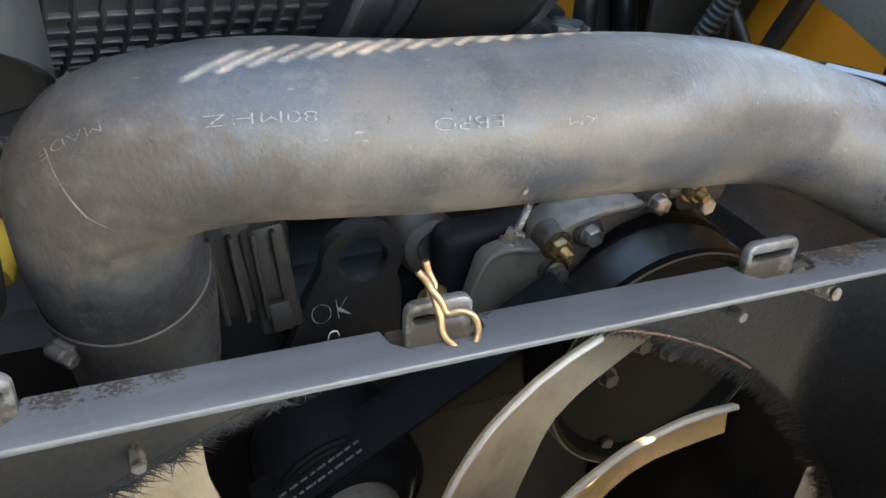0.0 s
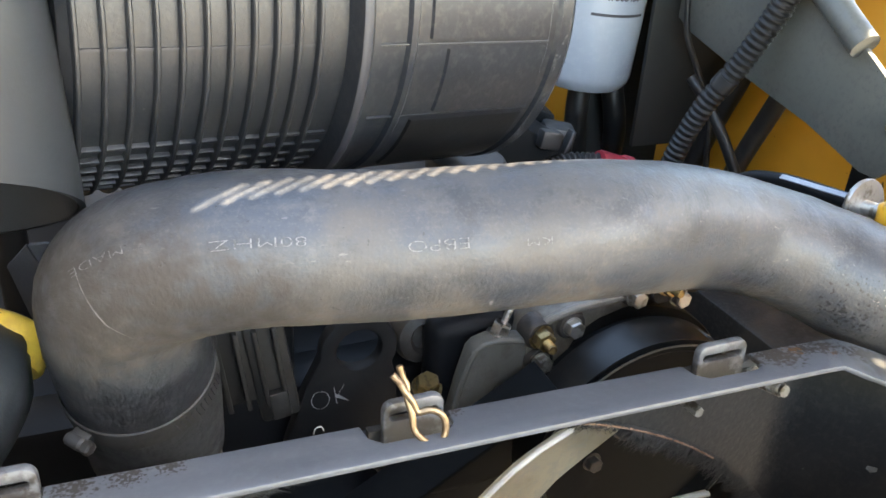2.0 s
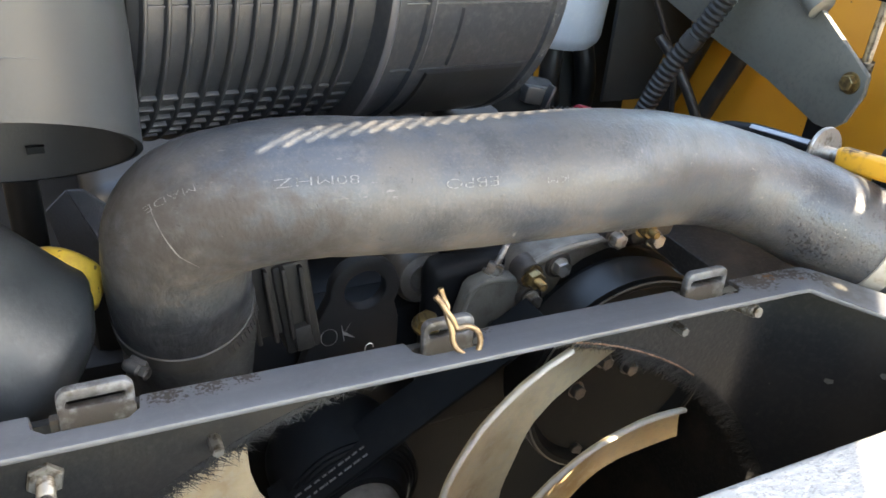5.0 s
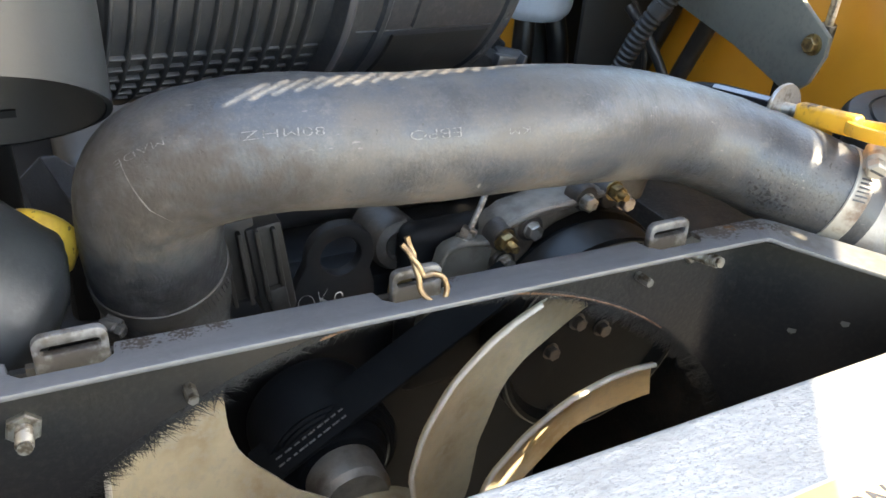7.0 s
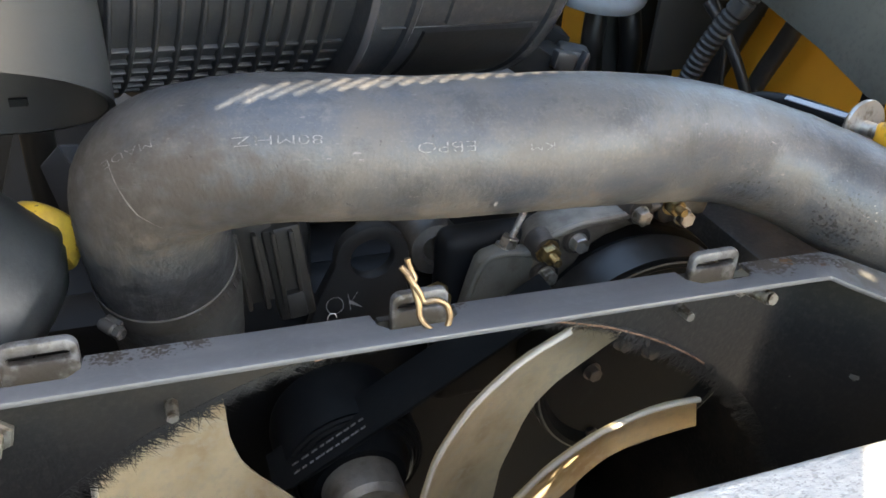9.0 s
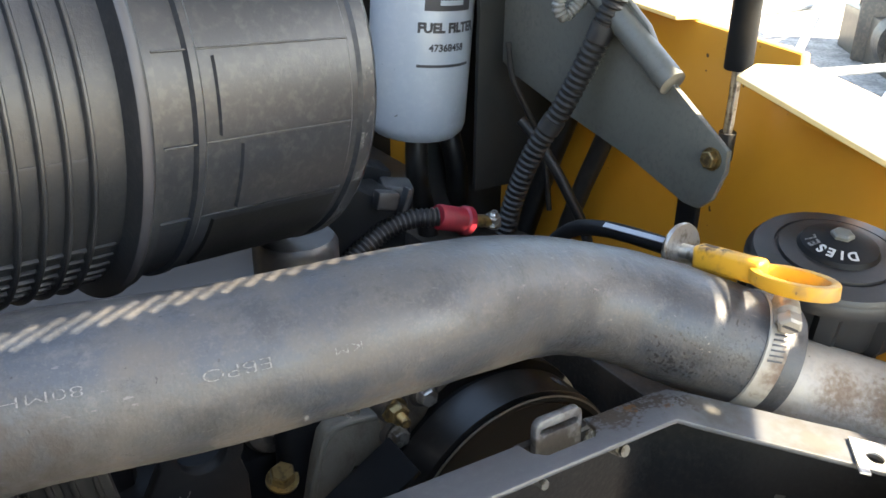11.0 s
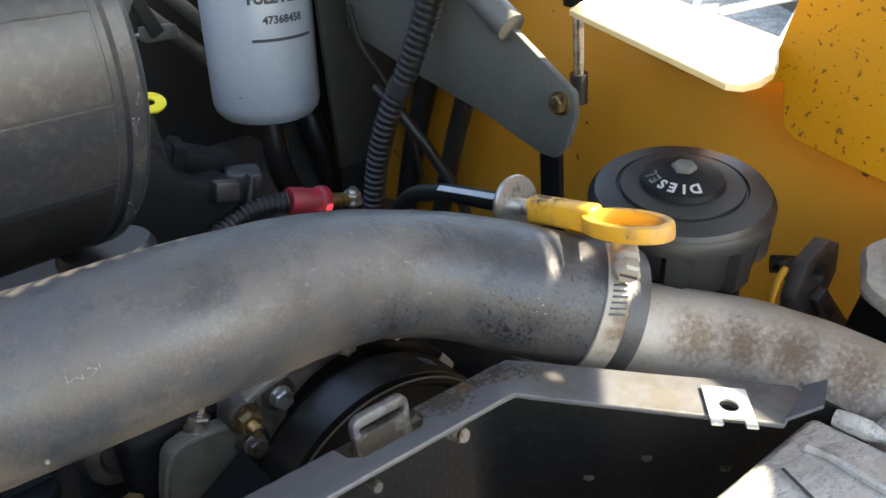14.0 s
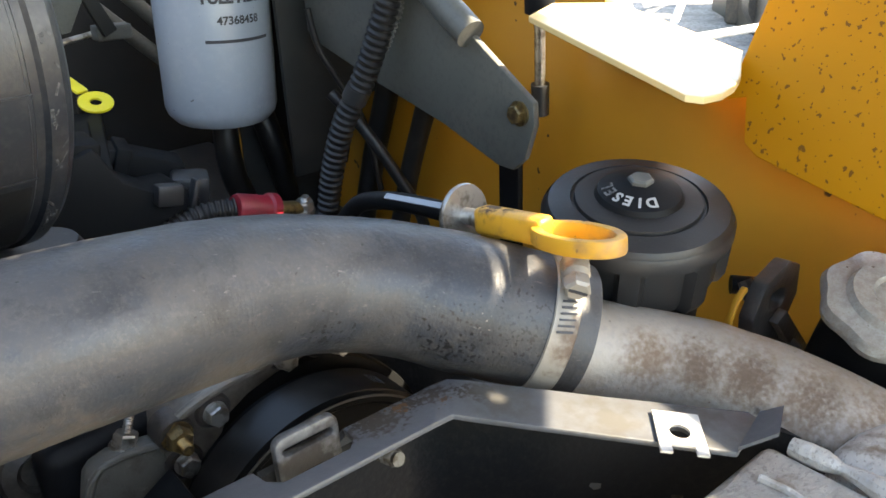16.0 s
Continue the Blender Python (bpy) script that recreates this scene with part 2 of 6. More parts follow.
M["hose_print"] = material("worn_white_print", (0.150, 0.147, 0.142), 0.8, second=(0.055, 0.054, 0.052), mix=(0.46, 0.60), scale=600)
M["worn_mark"] = material("pale_scuffed_plastic", (0.085, 0.085, 0.083), 0.8, second=(0.03, 0.03, 0.031), mix=(0.42, 0.60), scale=380)
M["red"] = material("red_rubber", (0.30, 0.016, 0.03), 0.45, second=(0.22, 0.02, 0.03), scale=50)
M["plate"] = material("grey_bracket_paint", (0.098, 0.101, 0.090), 0.48, second=(0.122, 0.118, 0.102), mix=(0.42, 0.75), scale=11, fine=(0.088, 0.089, 0.080), bump=0.06, spots=(0.05, 0.045, 0.038), spot_scale=190, spot_cut=0.74)
M["radiator"] = material("pale_radiator_paint", (0.50, 0.475, 0.435), 0.5, second=(0.36, 0.335, 0.30), mix=(0.42, 0.75), scale=30, fine=(0.41, 0.395, 0.37), fine_scale=360,
                         bump=0.7, bump_scale=260, metal=0.1, spots=(0.33, 0.31, 0.285), spot_scale=300, spot_cut=0.655, more_spots=(700, 0.62), stretch=(0.6, 1.0, 1.0))
M["shroud"] = material("dusty_shroud_paint", (0.0100, 0.0104, 0.0108), 0.45, second=(0.025, 0.0200, 0.0150), mix=(0.45, 0.78), scale=11, fine=(0.021, 0.019, 0.0175), bump=0.16, spec=0.4, spots=(0.12, 0.11, 0.10), spot_scale=120, spot_cut=0.77, rough2=0.7)
# ledge yellow, paled so the glare of full sun sits in the colour
M["sunlit_yellow"] = material("sunlit_yellow_paint", (0.76, 0.56, 0.27), 0.32, second=(0.72, 0.50, 0.20), mix=(0.4, 0.8), scale=12, coat=0.3)
M["dusty_clamp"] = material("dusty_band_steel", (0.060, 0.059, 0.056), 0.6, metal=0.2, second=(0.036, 0.033, 0.030), mix=(0.45, 0.7), scale=70, bump=0.15)
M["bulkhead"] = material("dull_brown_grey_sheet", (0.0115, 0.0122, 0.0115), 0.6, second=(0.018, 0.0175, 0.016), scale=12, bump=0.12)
M["wire"] = material("bronzed_wire", (0.22, 0.155, 0.09), 0.34, metal=0.8, second=(0.12, 0.08, 0.05), scale=160)
M["grimy_steel"] = material("grimy_steel", (0.20, 0.19, 0.17), 0.42, metal=0.6, second=(0.07, 0.055, 0.04), mix=(0.45, 0.62), scale=170, bump=0.2)
M["tab"] = material("stained_grey_paint", (0.105, 0.105, 0.108), 0.45, second=(0.04, 0.033, 0.027), mix=(0.44, 0.60), scale=60, fine=(0.14, 0.14, 0.14), bump=0.15, metal=0.2)
M["clamp_steel"] = material("stained_clamp_steel", (0.31, 0.28, 0.235), 0.5, metal=0.2, second=(0.17, 0.12, 0.085), mix=(0.50, 0.66), scale=60, bump=0.15)
M["tank"] = material("dusty_tank_plastic", (0.0085, 0.0115, 0.0140), 0.42, second=(0.026, 0.031, 0.035), mix=(0.50, 0.78), scale=17, fine=(0.016, 0.019, 0.022), bump=0.1, rough2=0.6)
M["olive_bracket"] = material("dull_cast_bracket", (0.098, 0.096, 0.084), 0.5, second=(0.060, 0.053, 0.042), mix=(0.5, 0.75), scale=60, bump=0.3, bump_scale=260)
M["bracket_black"] = material("dull_black_paint", (0.0085, 0.0090, 0.0100), 0.55, second=(0.013, 0.0125, 0.012), mix=(0.5, 0.8), scale=40, bump=0.08, spec=0.2)
M["pulley"] = material("black_pulley_paint", (0.0090, 0.0102, 0.0115), 0.5, second=(0.013, 0.0140, 0.0150), mix=(0.5, 0.8), scale=30, bump=0.05, spec=0.06)
M["gloss_black"] = material("gloss_black_rubber", (0.0098, 0.0100, 0.0102), 0.36, second=(0.026, 0.024, 0.022), mix=(0.5, 0.8), scale=40, bump=0.06, spec=0.35)
M["blade"] = material("tan_fan_plastic", (0.50, 0.425, 0.275), 0.30, second=(0.29, 0.205, 0.110), mix=(0.42, 0.78), scale=16, fine=(0.42, 0.365, 0.26), fine_scale=120, bump=0.05, coat=0.3)
M["blade_edge"] = material("pale_blade_edge", (0.54, 0.50, 0.42), 0.5, second=(0.46, 0.42, 0.34), mix=(0.5, 0.8), scale=60, bump=0.1)
M["cap_plastic"] = material("black_cap_plastic", (0.0150, 0.0155, 0.0165), 0.40, second=(0.026, 0.025, 0.0235), mix=(0.5, 0.8), scale=40, bump=0.06, bump_scale=500, spots=(0.05, 0.045, 0.04), spot_scale=420, spot_cut=0.72)
M["cloth"] = material("dark_cloth", (0.036, 0.040, 0.048), 0.85, second=(0.060, 0.062, 0.068), scale=40, bump=0.5, bump_scale=700)
M["bristle"] = material("black_bristle", (0.012, 0.012, 0.012), 0.6)
M["loom"] = material("corrugated_loom", (0.0124, 0.0124, 0.0130), 0.45, second=(0.0372, 0.0341, 0.0310), mix=(0.5, 0.8), scale=30)
M["grey_loom"] = material("grey_conduit", (0.16, 0.16, 0.15), 0.5, second=(0.1, 0.1, 0.09), scale=40)
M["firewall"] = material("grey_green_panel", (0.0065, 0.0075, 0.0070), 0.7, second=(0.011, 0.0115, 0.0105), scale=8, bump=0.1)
M["ground"] = material("dry_ground", (0.36, 0.33, 0.29), 0.9, second=(0.2, 0.18, 0.16), mix=(0.4, 0.65), scale=3, fine=(0.12, 0.11, 0.1), fine_scale=25, bump=0.6, bump_scale=40)
M["white_metal"] = material("pale_painted_tube", (0.6, 0.6, 0.58), 0.4, second=(0.45, 0.43, 0.4), scale=8)
M["label"] = material("cream_label", (0.62, 0.58, 0.48), 0.5, second=(0.5, 0.46, 0.38), scale=40)
M["orange_label"] = material("orange_label", (0.75, 0.42, 0.2), 0.5)
M["bright_yellow"] = material("yellow_tag", (0.75, 0.62, 0.03), 0.4)
M["hood"] = material("hood_underside", (0.10, 0.10, 0.09), 0.6, second=(0.07, 0.07, 0.07), scale=5)
M["green"] = material("green_print", (0.05, 0.35, 0.15), 0.5)


stain_or_shade("grey_paint", [(-0.026, 0.226, 1.563, 0.026), (-0.008, 0.226, 1.562, 0.024), (0.008, 0.227, 1.562, 0.018), (0.300, 0.226, 1.556, 0.026), (0.322, 0.224, 1.555, 0.022),
                     (0.126, 0.228, 1.56, 0.012), (0.345, 0.215, 1.553, 0.02)], (0.034, 0.026, 0.019), 640, 0.7, 0.34, 0.44)
stain_or_shade("grey_paint", [(0.316, 0.224, 1.556, 0.016), (0.334, 0.214, 1.556, 0.012)], (0.14, 0.065, 0.02), 420, 0.8, 0.36, 0.44)
stain_or_shade("grey_paint", [(0.285, 0.224, 1.556, 0.020), (0.305, 0.222, 1.555, 0.030), (0.335, 0.222, 1.553, 0.022), (0.350, 0.210, 1.553, 0.018)], (0.050, 0.038, 0.028), 380, 0.7, 0.26, 0.42)
stain_or_shade("grey_paint", [(0.355, 0.200, 1.555, 0.035), (0.385, 0.165, 1.55, 0.05), (0.41, 0.14, 1.545, 0.04)], (0.068, 0.064, 0.057), 150, 0.55, 0.16, 0.52)
stain_or_shade("tab", [(x, 0.229, 1.5665 - 0.022 * (x + 0.1) - 0.014, 0.026) for x in (-0.0525, 0.1085, 0.2745)], (0.022, 0.018, 0.015), 160, 0.6, 0.10, 0.30)
stain_or_shade("pipe", [(0.432, 0.176, 1.552, 0.030), (0.448, 0.162, 1.549, 0.032), (0.464, 0.145, 1.543, 0.034), (0.478, 0.122, 1.533, 0.036), (0.492, 0.095, 1.520, 0.042), (0.502, 0.07, 1.508, 0.045)], (0.175, 0.122, 0.085), 330, 0.8, 0.10, 0.50)
stain_or_shade("pipe", [(0.448, 0.160, 1.549, 0.022), (0.464, 0.143, 1.543, 0.024), (0.480, 0.118, 1.531, 0.026)], (0.125, 0.085, 0.058), 480, 0.8, 0.14, 0.55)
# painted shade of the hollow between pipe and end tank
stain_or_shade("pipe", [(0.458, 0.132, 1.520, 0.024), (0.470, 0.108, 1.512, 0.024)], (0.050, 0.038, 0.030), 260, 0.8, 0.14, 0.46)
stain_or_shade("clamp_steel", [(0.398, 0.186, 1.568, 0.026), (0.392, 0.178, 1.555, 0.030), (0.390, 0.178, 1.54, 0.03)], (0.140, 0.098, 0.070), 240, 0.7, 0.08, 0.38)
stain_or_shade("yellow_plastic", [(0.4065, 0.259, 1.612, 0.013), (0.408, 0.250, 1.612, 0.010)], (0.09, 0.045, 0.018), 260, 0.7, 0.20, 0.38)
stain_or_shade("yellow_plastic", [(0.4135, 0.190, 1.614, 0.030)], (0.40, 0.22, 0.075), 120, 0.5, 0.12, 0.50)
stain_or_shade("radiator", [(0.470, 0.085, 1.535, 0.045), (0.455, 0.02, 1.535, 0.04), (0.50, 0.05, 1.53, 0.05), (0.425, 0.10, 1.53, 0.02)], (0.20, 0.155, 0.115), 120, 0.8, 0.30, 0.58)
stain_or_shade("rubber", [(0.30, 0.25, 1.58, 0.12), (0.350, 0.228, 1.570, 0.13), (0.380, 0.215, 1.578, 0.11)], (0.008, 0.0075, 0.0075), 460, 0.3, 0.520, 0.55)
stain_or_shade("rubber", [(0.36, 0.215, 1.585, 0.035), (0.33, 0.235, 1.58, 0.03)], (0.24, 0.21, 0.18), 520, 0.8, 0.52, 0.58)
stain_or_shade("rubber", [(0.0, 0.30, 1.585, 0.055), (0.02, 0.30, 1.59, 0.06), (0.07, 0.275, 1.59, 0.05), (0.13, 0.262, 1.588, 0.045), (0.19, 0.255, 1.588, 0.045), (0.25, 0.26, 1.58, 0.045)],
      (0.085, 0.071, 0.059), 190, 0.75, 0.12, 0.40)
stain_or_shade("rubber", [(-0.015, 0.29, 1.605, 0.080), (0.01, 0.265, 1.615, 0.070), (0.045, 0.255, 1.61, 0.06)], (0.033, 0.0275, 0.0235), 110, 0.7, 0.20, 0.50)
stain_or_shade("rubber", [(0.0, 0.33, 1.535, 0.10), (0.005, 0.31, 1.560, 0.08), (0.02, 0.32, 1.50, 0.09)], (0.0200, 0.0215, 0.0235), 130, 0.5, 0.20, 0.52)
stain_or_shade("rubber", [(0.0, 0.33, 1.53, 0.095), (0.005, 0.305, 1.565, 0.08), (0.02, 0.32, 1.50, 0.08)], (0.056, 0.057, 0.057), 420, 0.75, 0.33, 0.56)

# ---- mesh helpers ----
def part(name, bm, mat, parent=None, label="", sharp=35):
    me = bpy.data.meshes.new(name)
    bm.normal_update()
    bm.to_mesh(me)
    bm.free()
    me.materials.append(M[mat])
    if sharp:
        me.shade_smooth()
        me.set_sharp_from_angle(angle=radians(sharp))
    ob = new(name, me)
    if parent:
        ob.parent = parent
        if parent.type == "EMPTY":
            ob.matrix_parent_inverse = Matrix.Translation(-parent.location)
    if label:
        ob["label"] = label
    return ob


def thing(name, base, label, category, group="", kind=""):
    ob = new(name)
    ob.empty_display_size = 0.02
    ob.location = base
    return tagged(ob, label, category, group, kind)


def joined(*bms):
    out = bms[0]
    for b in bms[1:]:
        me = bpy.data.meshes.new("scratch")
        b.to_mesh(me)
        b.free()
        out.from_mesh(me)
        bpy.data.meshes.remove(me)
    return out


def catmull(pts, n=10):
    p = [Vector(q) for q in pts]
    p = [2 * p[0] - p[1], *p, 2 * p[-1] - p[-2]]
    out = []
    for i in range(1, len(p) - 2):
        for k in range(n):
            u = k / n
            out.append(0.5 * (2 * p[i] + (p[i + 1] - p[i - 1]) * u + (2 * p[i - 1] - 5 * p[i] + 4 * p[i + 1] - p[i + 2]) * u * u
                              + (3 * p[i] - p[i - 1] - 3 * p[i + 1] + p[i + 2]) * u ** 3))
    out.append(p[-2].copy())
    return out


def frames(path):
    """Tangent, normal and side along a path, turned as little as possible."""
    tans = [(path[min(i + 1, len(path) - 1)] - path[max(i - 1, 0)]).normalized() for i in range(len(path))]
    up = Vector((0, 0, 1)) if abs(tans[0].z) < 0.9 else Vector((0, -1, 0))
    out = []
    for t in tans:
        up = (up - t * up.dot(t)).normalized()
        out.append((t, up.copy(), t.cross(up)))
    return out


def sweep(path, radius, n=16, caps=True, wobble=None):
    """A tube along a path; radius is a number or a function of the share of the length."""
    path = [Vector(p) for p in path]
    bm = bmesh.new()
    rings, fr, count = [], frames(path), len(path) - 1
    uv, lens = bm.loops.layers.uv.new("UVMap"), [0.0]
    for p0, p1 in zip(path, path[1:]):
        lens.append(lens[-1] + (p1 - p0).length)
    for i, p in enumerate(path):
        t, a, b = fr[i]
        r = radius(i / count) if callable(radius) else radius
        ring = []
        for k in range(n):
            ang = 2 * math.pi * k / n
            rr = r + (wobble(i / count, ang) if wobble else 0)
            ring.append(bm.verts.new(p + (a * math.cos(ang) + b * math.sin(ang)) * rr))
        rings.append(ring)
    for i, (r0, r1) in enumerate(zip(rings, rings[1:])):
        for k in range(n):
            face = bm.faces.new((r0[k], r0[(k + 1) % n], r1[(k + 1) % n], r1[k]))
            for loop, (u, v) in zip(face.loops, ((i, k), (i, k + 1), (i + 1, k + 1), (i + 1, k))):
                loop[uv].uv = (lens[u], v / n * 0.2)
    if caps:
        bm.faces.new(rings[0][::-1])
        bm.faces.new(rings[-1])
    bmesh.ops.recalc_face_normals(bm, faces=bm.faces)
    return bm


def basis(origin, axis, hint=(0, 0, 1)):
    """A pose whose z runs along axis."""
    z = Vector(axis).normalized()
    x = Vector(hint).cross(z)
    if x.length < 1e-4:
        x = Vector((1, 0, 0)).cross(z)
    x.normalize()
    m = Matrix((x, z.cross(x), z)).transposed().to_4x4()
    m.translation = Vector(origin)
    return m


def lathe(profile, n, m, close=True):
    """Turns (radius, height) points round the z of m. close: fill both ends."""
    bm = bmesh.new()
    rings = []
    for r, h in profile:
        if r < 1e-6:
            rings.append([bm.verts.new(m @ Vector((0, 0, h)))])
        else:
            rings.append([bm.verts.new(m @ Vector((r * math.cos(2 * math.pi * k / n), r * math.sin(2 * math.pi * k / n), h))) for k in range(n)])
    for a, b in zip(rings, rings[1:]):
        for k in range(n):
            q = [a[k % len(a)], a[(k + 1) % n % len(a)], b[(k + 1) % n % len(b)], b[k % len(b)]]
            q = list(dict.fromkeys(q))
            if len(q) > 2:
                bm.faces.new(q)
    if close:
        for ring in (rings[0], rings[-1]):
            if len(ring) > 2:
                bm.faces.new(ring)
    bmesh.ops.recalc_face_normals(bm, faces=bm.faces)
    return bm


def box(size, m, bevel=0.0, seg=2):
    bm = bmesh.new()
    bmesh.ops.create_cube(bm, size=1, matrix=m @ Matrix.Diagonal((*size, 1)))
    if bevel:
        bmesh.ops.bevel(bm, geom=bm.edges[:], offset=bevel, segments=seg, affect="EDGES", profile=0.5)
    return bm


def prism(outline, thick, m, bevel=0.0, holes=()):
    """A flat plate: a 2D outline in the xy of m, thick along its z, with holes (each an outline)."""
    bm = bmesh.new()
    loops = []
    for pts in (outline, *holes):
        vs = [bm.verts.new((x, y, 0)) for x, y in pts]
        loops.append([bm.edges.new((vs[i], vs[(i + 1) % len(vs)])) for i in range(len(vs))])
    if holes:
        bmesh.ops.triangle_fill(bm, edges=[e for lp in loops for e in lp], use_beauty=True)
    else:
        bm.faces.new([v for v in bm.verts])
    res = bmesh.ops.extrude_face_region(bm, geom=bm.faces[:])
    bmesh.ops.translate(bm, vec=(0, 0, thick), verts=[g for g in res["geom"] if isinstance(g, bmesh.types.BMVert)])
    bmesh.ops.recalc_face_normals(bm, faces=bm.faces)
    if bevel:
        flat = [e for e in bm.edges if len(e.link_faces) == 2 and e.calc_face_angle(0) > 0.6]
        bmesh.ops.bevel(bm, geom=flat, offset=bevel, segments=2, affect="EDGES", profile=0.5)
    bm.transform(m)
    return bm


def circle_pts(cx, cy, r, n=24, a0=0.0, a1=2 * math.pi):
    full = abs(a1 - a0 - 2 * math.pi) < 1e-6
    return [(cx + r * math.cos(a0 + (a1 - a0) * i / (n if full else n - 1)), cy + r * math.sin(a0 + (a1 - a0) * i / (n if full else n - 1))) for i in range(n)]


def rounded(w, h, r, n=5):
    """A rectangle with round corners about the origin."""
    out = []
    for cx, cy, a in ((w / 2 - r, h / 2 - r, 0), (-w / 2 + r, h / 2 - r, 90), (-w / 2 + r, -h / 2 + r, 180), (w / 2 - r, -h / 2 + r, 270)):
        out += [(cx + r * math.cos(radians(a + 90 * k / n)), cy + r * math.sin(radians(a + 90 * k / n))) for k in range(n + 1)]
    return out


def rounded_at(x, y, w, h, r):
    return [(x + a, y + b) for a, b in rounded(w, h, r)]


def letters(text, size, bold=0.0):
    """Flat letters in the built-in font as a bmesh in the xy plane, centred on the origin."""
    cu = bpy.data.curves.new("letters", "FONT")
    cu.body, cu.size, cu.align_x, cu.align_y, cu.offset = text, size, "CENTER", "CENTER", bold
    cu.resolution_u = 3
    ob = bpy.data.objects.new("letters", cu)
    scene.collection.objects.link(ob)
    bpy.context.view_layer.update()
    me = bpy.data.meshes.new_from_object(ob.evaluated_get(bpy.context.evaluated_depsgraph_get()))
    bm = bmesh.new()
    bm.from_mesh(me)
    bpy.data.objects.remove(ob)
    bpy.data.curves.remove(cu)
    bpy.data.meshes.remove(me)
    return bm


def ribs_tube(path, r, pitch, depth, n=12):
    """A corrugated tube along a path."""
    pts = [Vector(p) for p in path]
    length = sum((b - a).length for a, b in zip(pts, pts[1:]))
    steps = max(8, int(length / pitch) * 4)
    dense, acc, i, done = [], 0.0, 0, 0.0
    for k in range(steps + 1):
        want = length * k / steps
        while i < len(pts) - 2 and done + (pts[i + 1] - pts[i]).length < want:
            done += (pts[i + 1] - pts[i]).length
            i += 1
        seg = pts[i + 1] - pts[i]
        dense.append(pts[i] + seg * min(1.0, (want - done) / max(seg.length, 1e-9)))
    return sweep(dense, lambda u: r - (depth if round(u * steps) % 4 in (2, 3) else 0), n)


def hex_head(m, across, height, washer=0.0, thread=0.0, thread_r=None, turn=0.0):
    """A flanged hex head along z of m, with an optional washer below and a threaded end above."""
    r = across / 2 / math.cos(math.pi / 6)
    mm = m @ Matrix.Rotation(turn, 4, "Z")
    h = lathe([(r * 0.96, 0), (r, height * 0.1), (r, height * 0.85), (r * 0.88, height)], 6, mm)
    bms = [h]
    if washer:
        bms.append(lathe([(washer, -0.0015), (washer, 0.0005)], 20, m))
    if thread:
        tr = thread_r or across * 0.28
        prof = [(tr, height * 0.9)]
        k = int(thread / 0.0016)
        for i in range(k):
            prof += [(tr, height + 0.0016 * i), (tr * 0.76, height + 0.0016 * (i + 0.5))]
        prof += [(tr * 0.8, height + thread)]
        bms.append(lathe(prof, 14, m))
    return joined(*bms)




def bolt(name, at, axis, across, height, mat, label, washer=0.0, thread=0.0, thread_r=None, turn=0.3, group="", parent=None):
    bm = hex_head(basis(at, axis), across, height, washer, thread, thread_r, turn)
    ob = part(name, bm, mat, parent, "" if not parent else label, sharp=30)
    if not parent:
        tagged(ob, label, "bolt", group)
    return ob


# ---- setting: ground, frame floor, firewall, body side, hood ----
gb = bmesh.new()
bmesh.ops.create_grid(gb, x_segments=40, y_segments=40, size=1)
for v in gb.verts:
    v.co = Vector((v.co.x * 400, v.co.y * 400, 0))
tagged(part("ground", gb, "ground"), "dry pale gravel ground with dark patches", "ground", kind="structure")
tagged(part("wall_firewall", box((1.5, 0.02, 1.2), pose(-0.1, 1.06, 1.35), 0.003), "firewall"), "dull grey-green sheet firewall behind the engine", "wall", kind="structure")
# unseen panel added on the left, tall enough to cut the sky light
tagged(part("side_sky_block", box((0.02, 1.7, 1.62), pose(-0.42, 0.27, 1.41), 0.003), "dark_paint"), "unseen dark side panel, tall to block sky light from the left", "wall", kind="structure")
tagged(part("floor_tray", box((1.2, 1.4, 0.02), pose(0.05, 0.45, 0.62), 0.003), "dark_paint"), "oily dark belly tray under the engine", "floor", kind="structure")

# added dark box, keeps the view through the fan opening black
tagged(part("dark_filler_box", box((0.12, 0.80, 0.80), pose(0.535, 0.70, 1.03), 0.004), "dark_paint"), "added dirty dark box hiding the yellow side beside the engine", "rail", kind="structure")
# added sheet, darkens the gap where the yellow side would show
tagged(part("added_rear_sheet", prism([(0.492, 1.42), (0.597, 1.42), (0.597, 1.98), (0.492, 1.98)], 0.004, Matrix.Translation((0, 0.725, 0)) @ Matrix(((1, 0, 0, 0), (0, 0, -1, 0), (0, 1, 0, 0), (0, 0, 0, 1))), 0.001), "bulkhead"),
       "added dull dark sheet hiding the yellow side behind the fuel hoses", "bulkhead", kind="structure")
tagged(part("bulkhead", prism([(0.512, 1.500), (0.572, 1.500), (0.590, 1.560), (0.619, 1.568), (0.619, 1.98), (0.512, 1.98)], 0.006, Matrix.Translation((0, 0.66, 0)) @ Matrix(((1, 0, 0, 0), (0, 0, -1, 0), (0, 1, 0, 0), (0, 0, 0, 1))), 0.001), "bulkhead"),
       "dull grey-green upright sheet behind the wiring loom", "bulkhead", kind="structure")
# body side: upright yellow sheet with its top folded inwards as a ledge
wall = part("wall_body", joined(prism([(0.02, 0.6), (1.05, 0.6), (1.05, 1.80), (0.60, 1.715), (0.53, 1.699), (0.372, 1.684), (0.368, 1.655), (0.215, 1.622), (0.02, 1.585)], 0.012, Matrix(((0, 0, 1, 0.622), (1, 0, 0, 0), (0, 1, 0, 0), (0, 0, 0, 1))), 0.002)),
            "yellow")
tagged(wall, "glossy yellow painted inner body side with dirt specks", "wall", kind="structure")
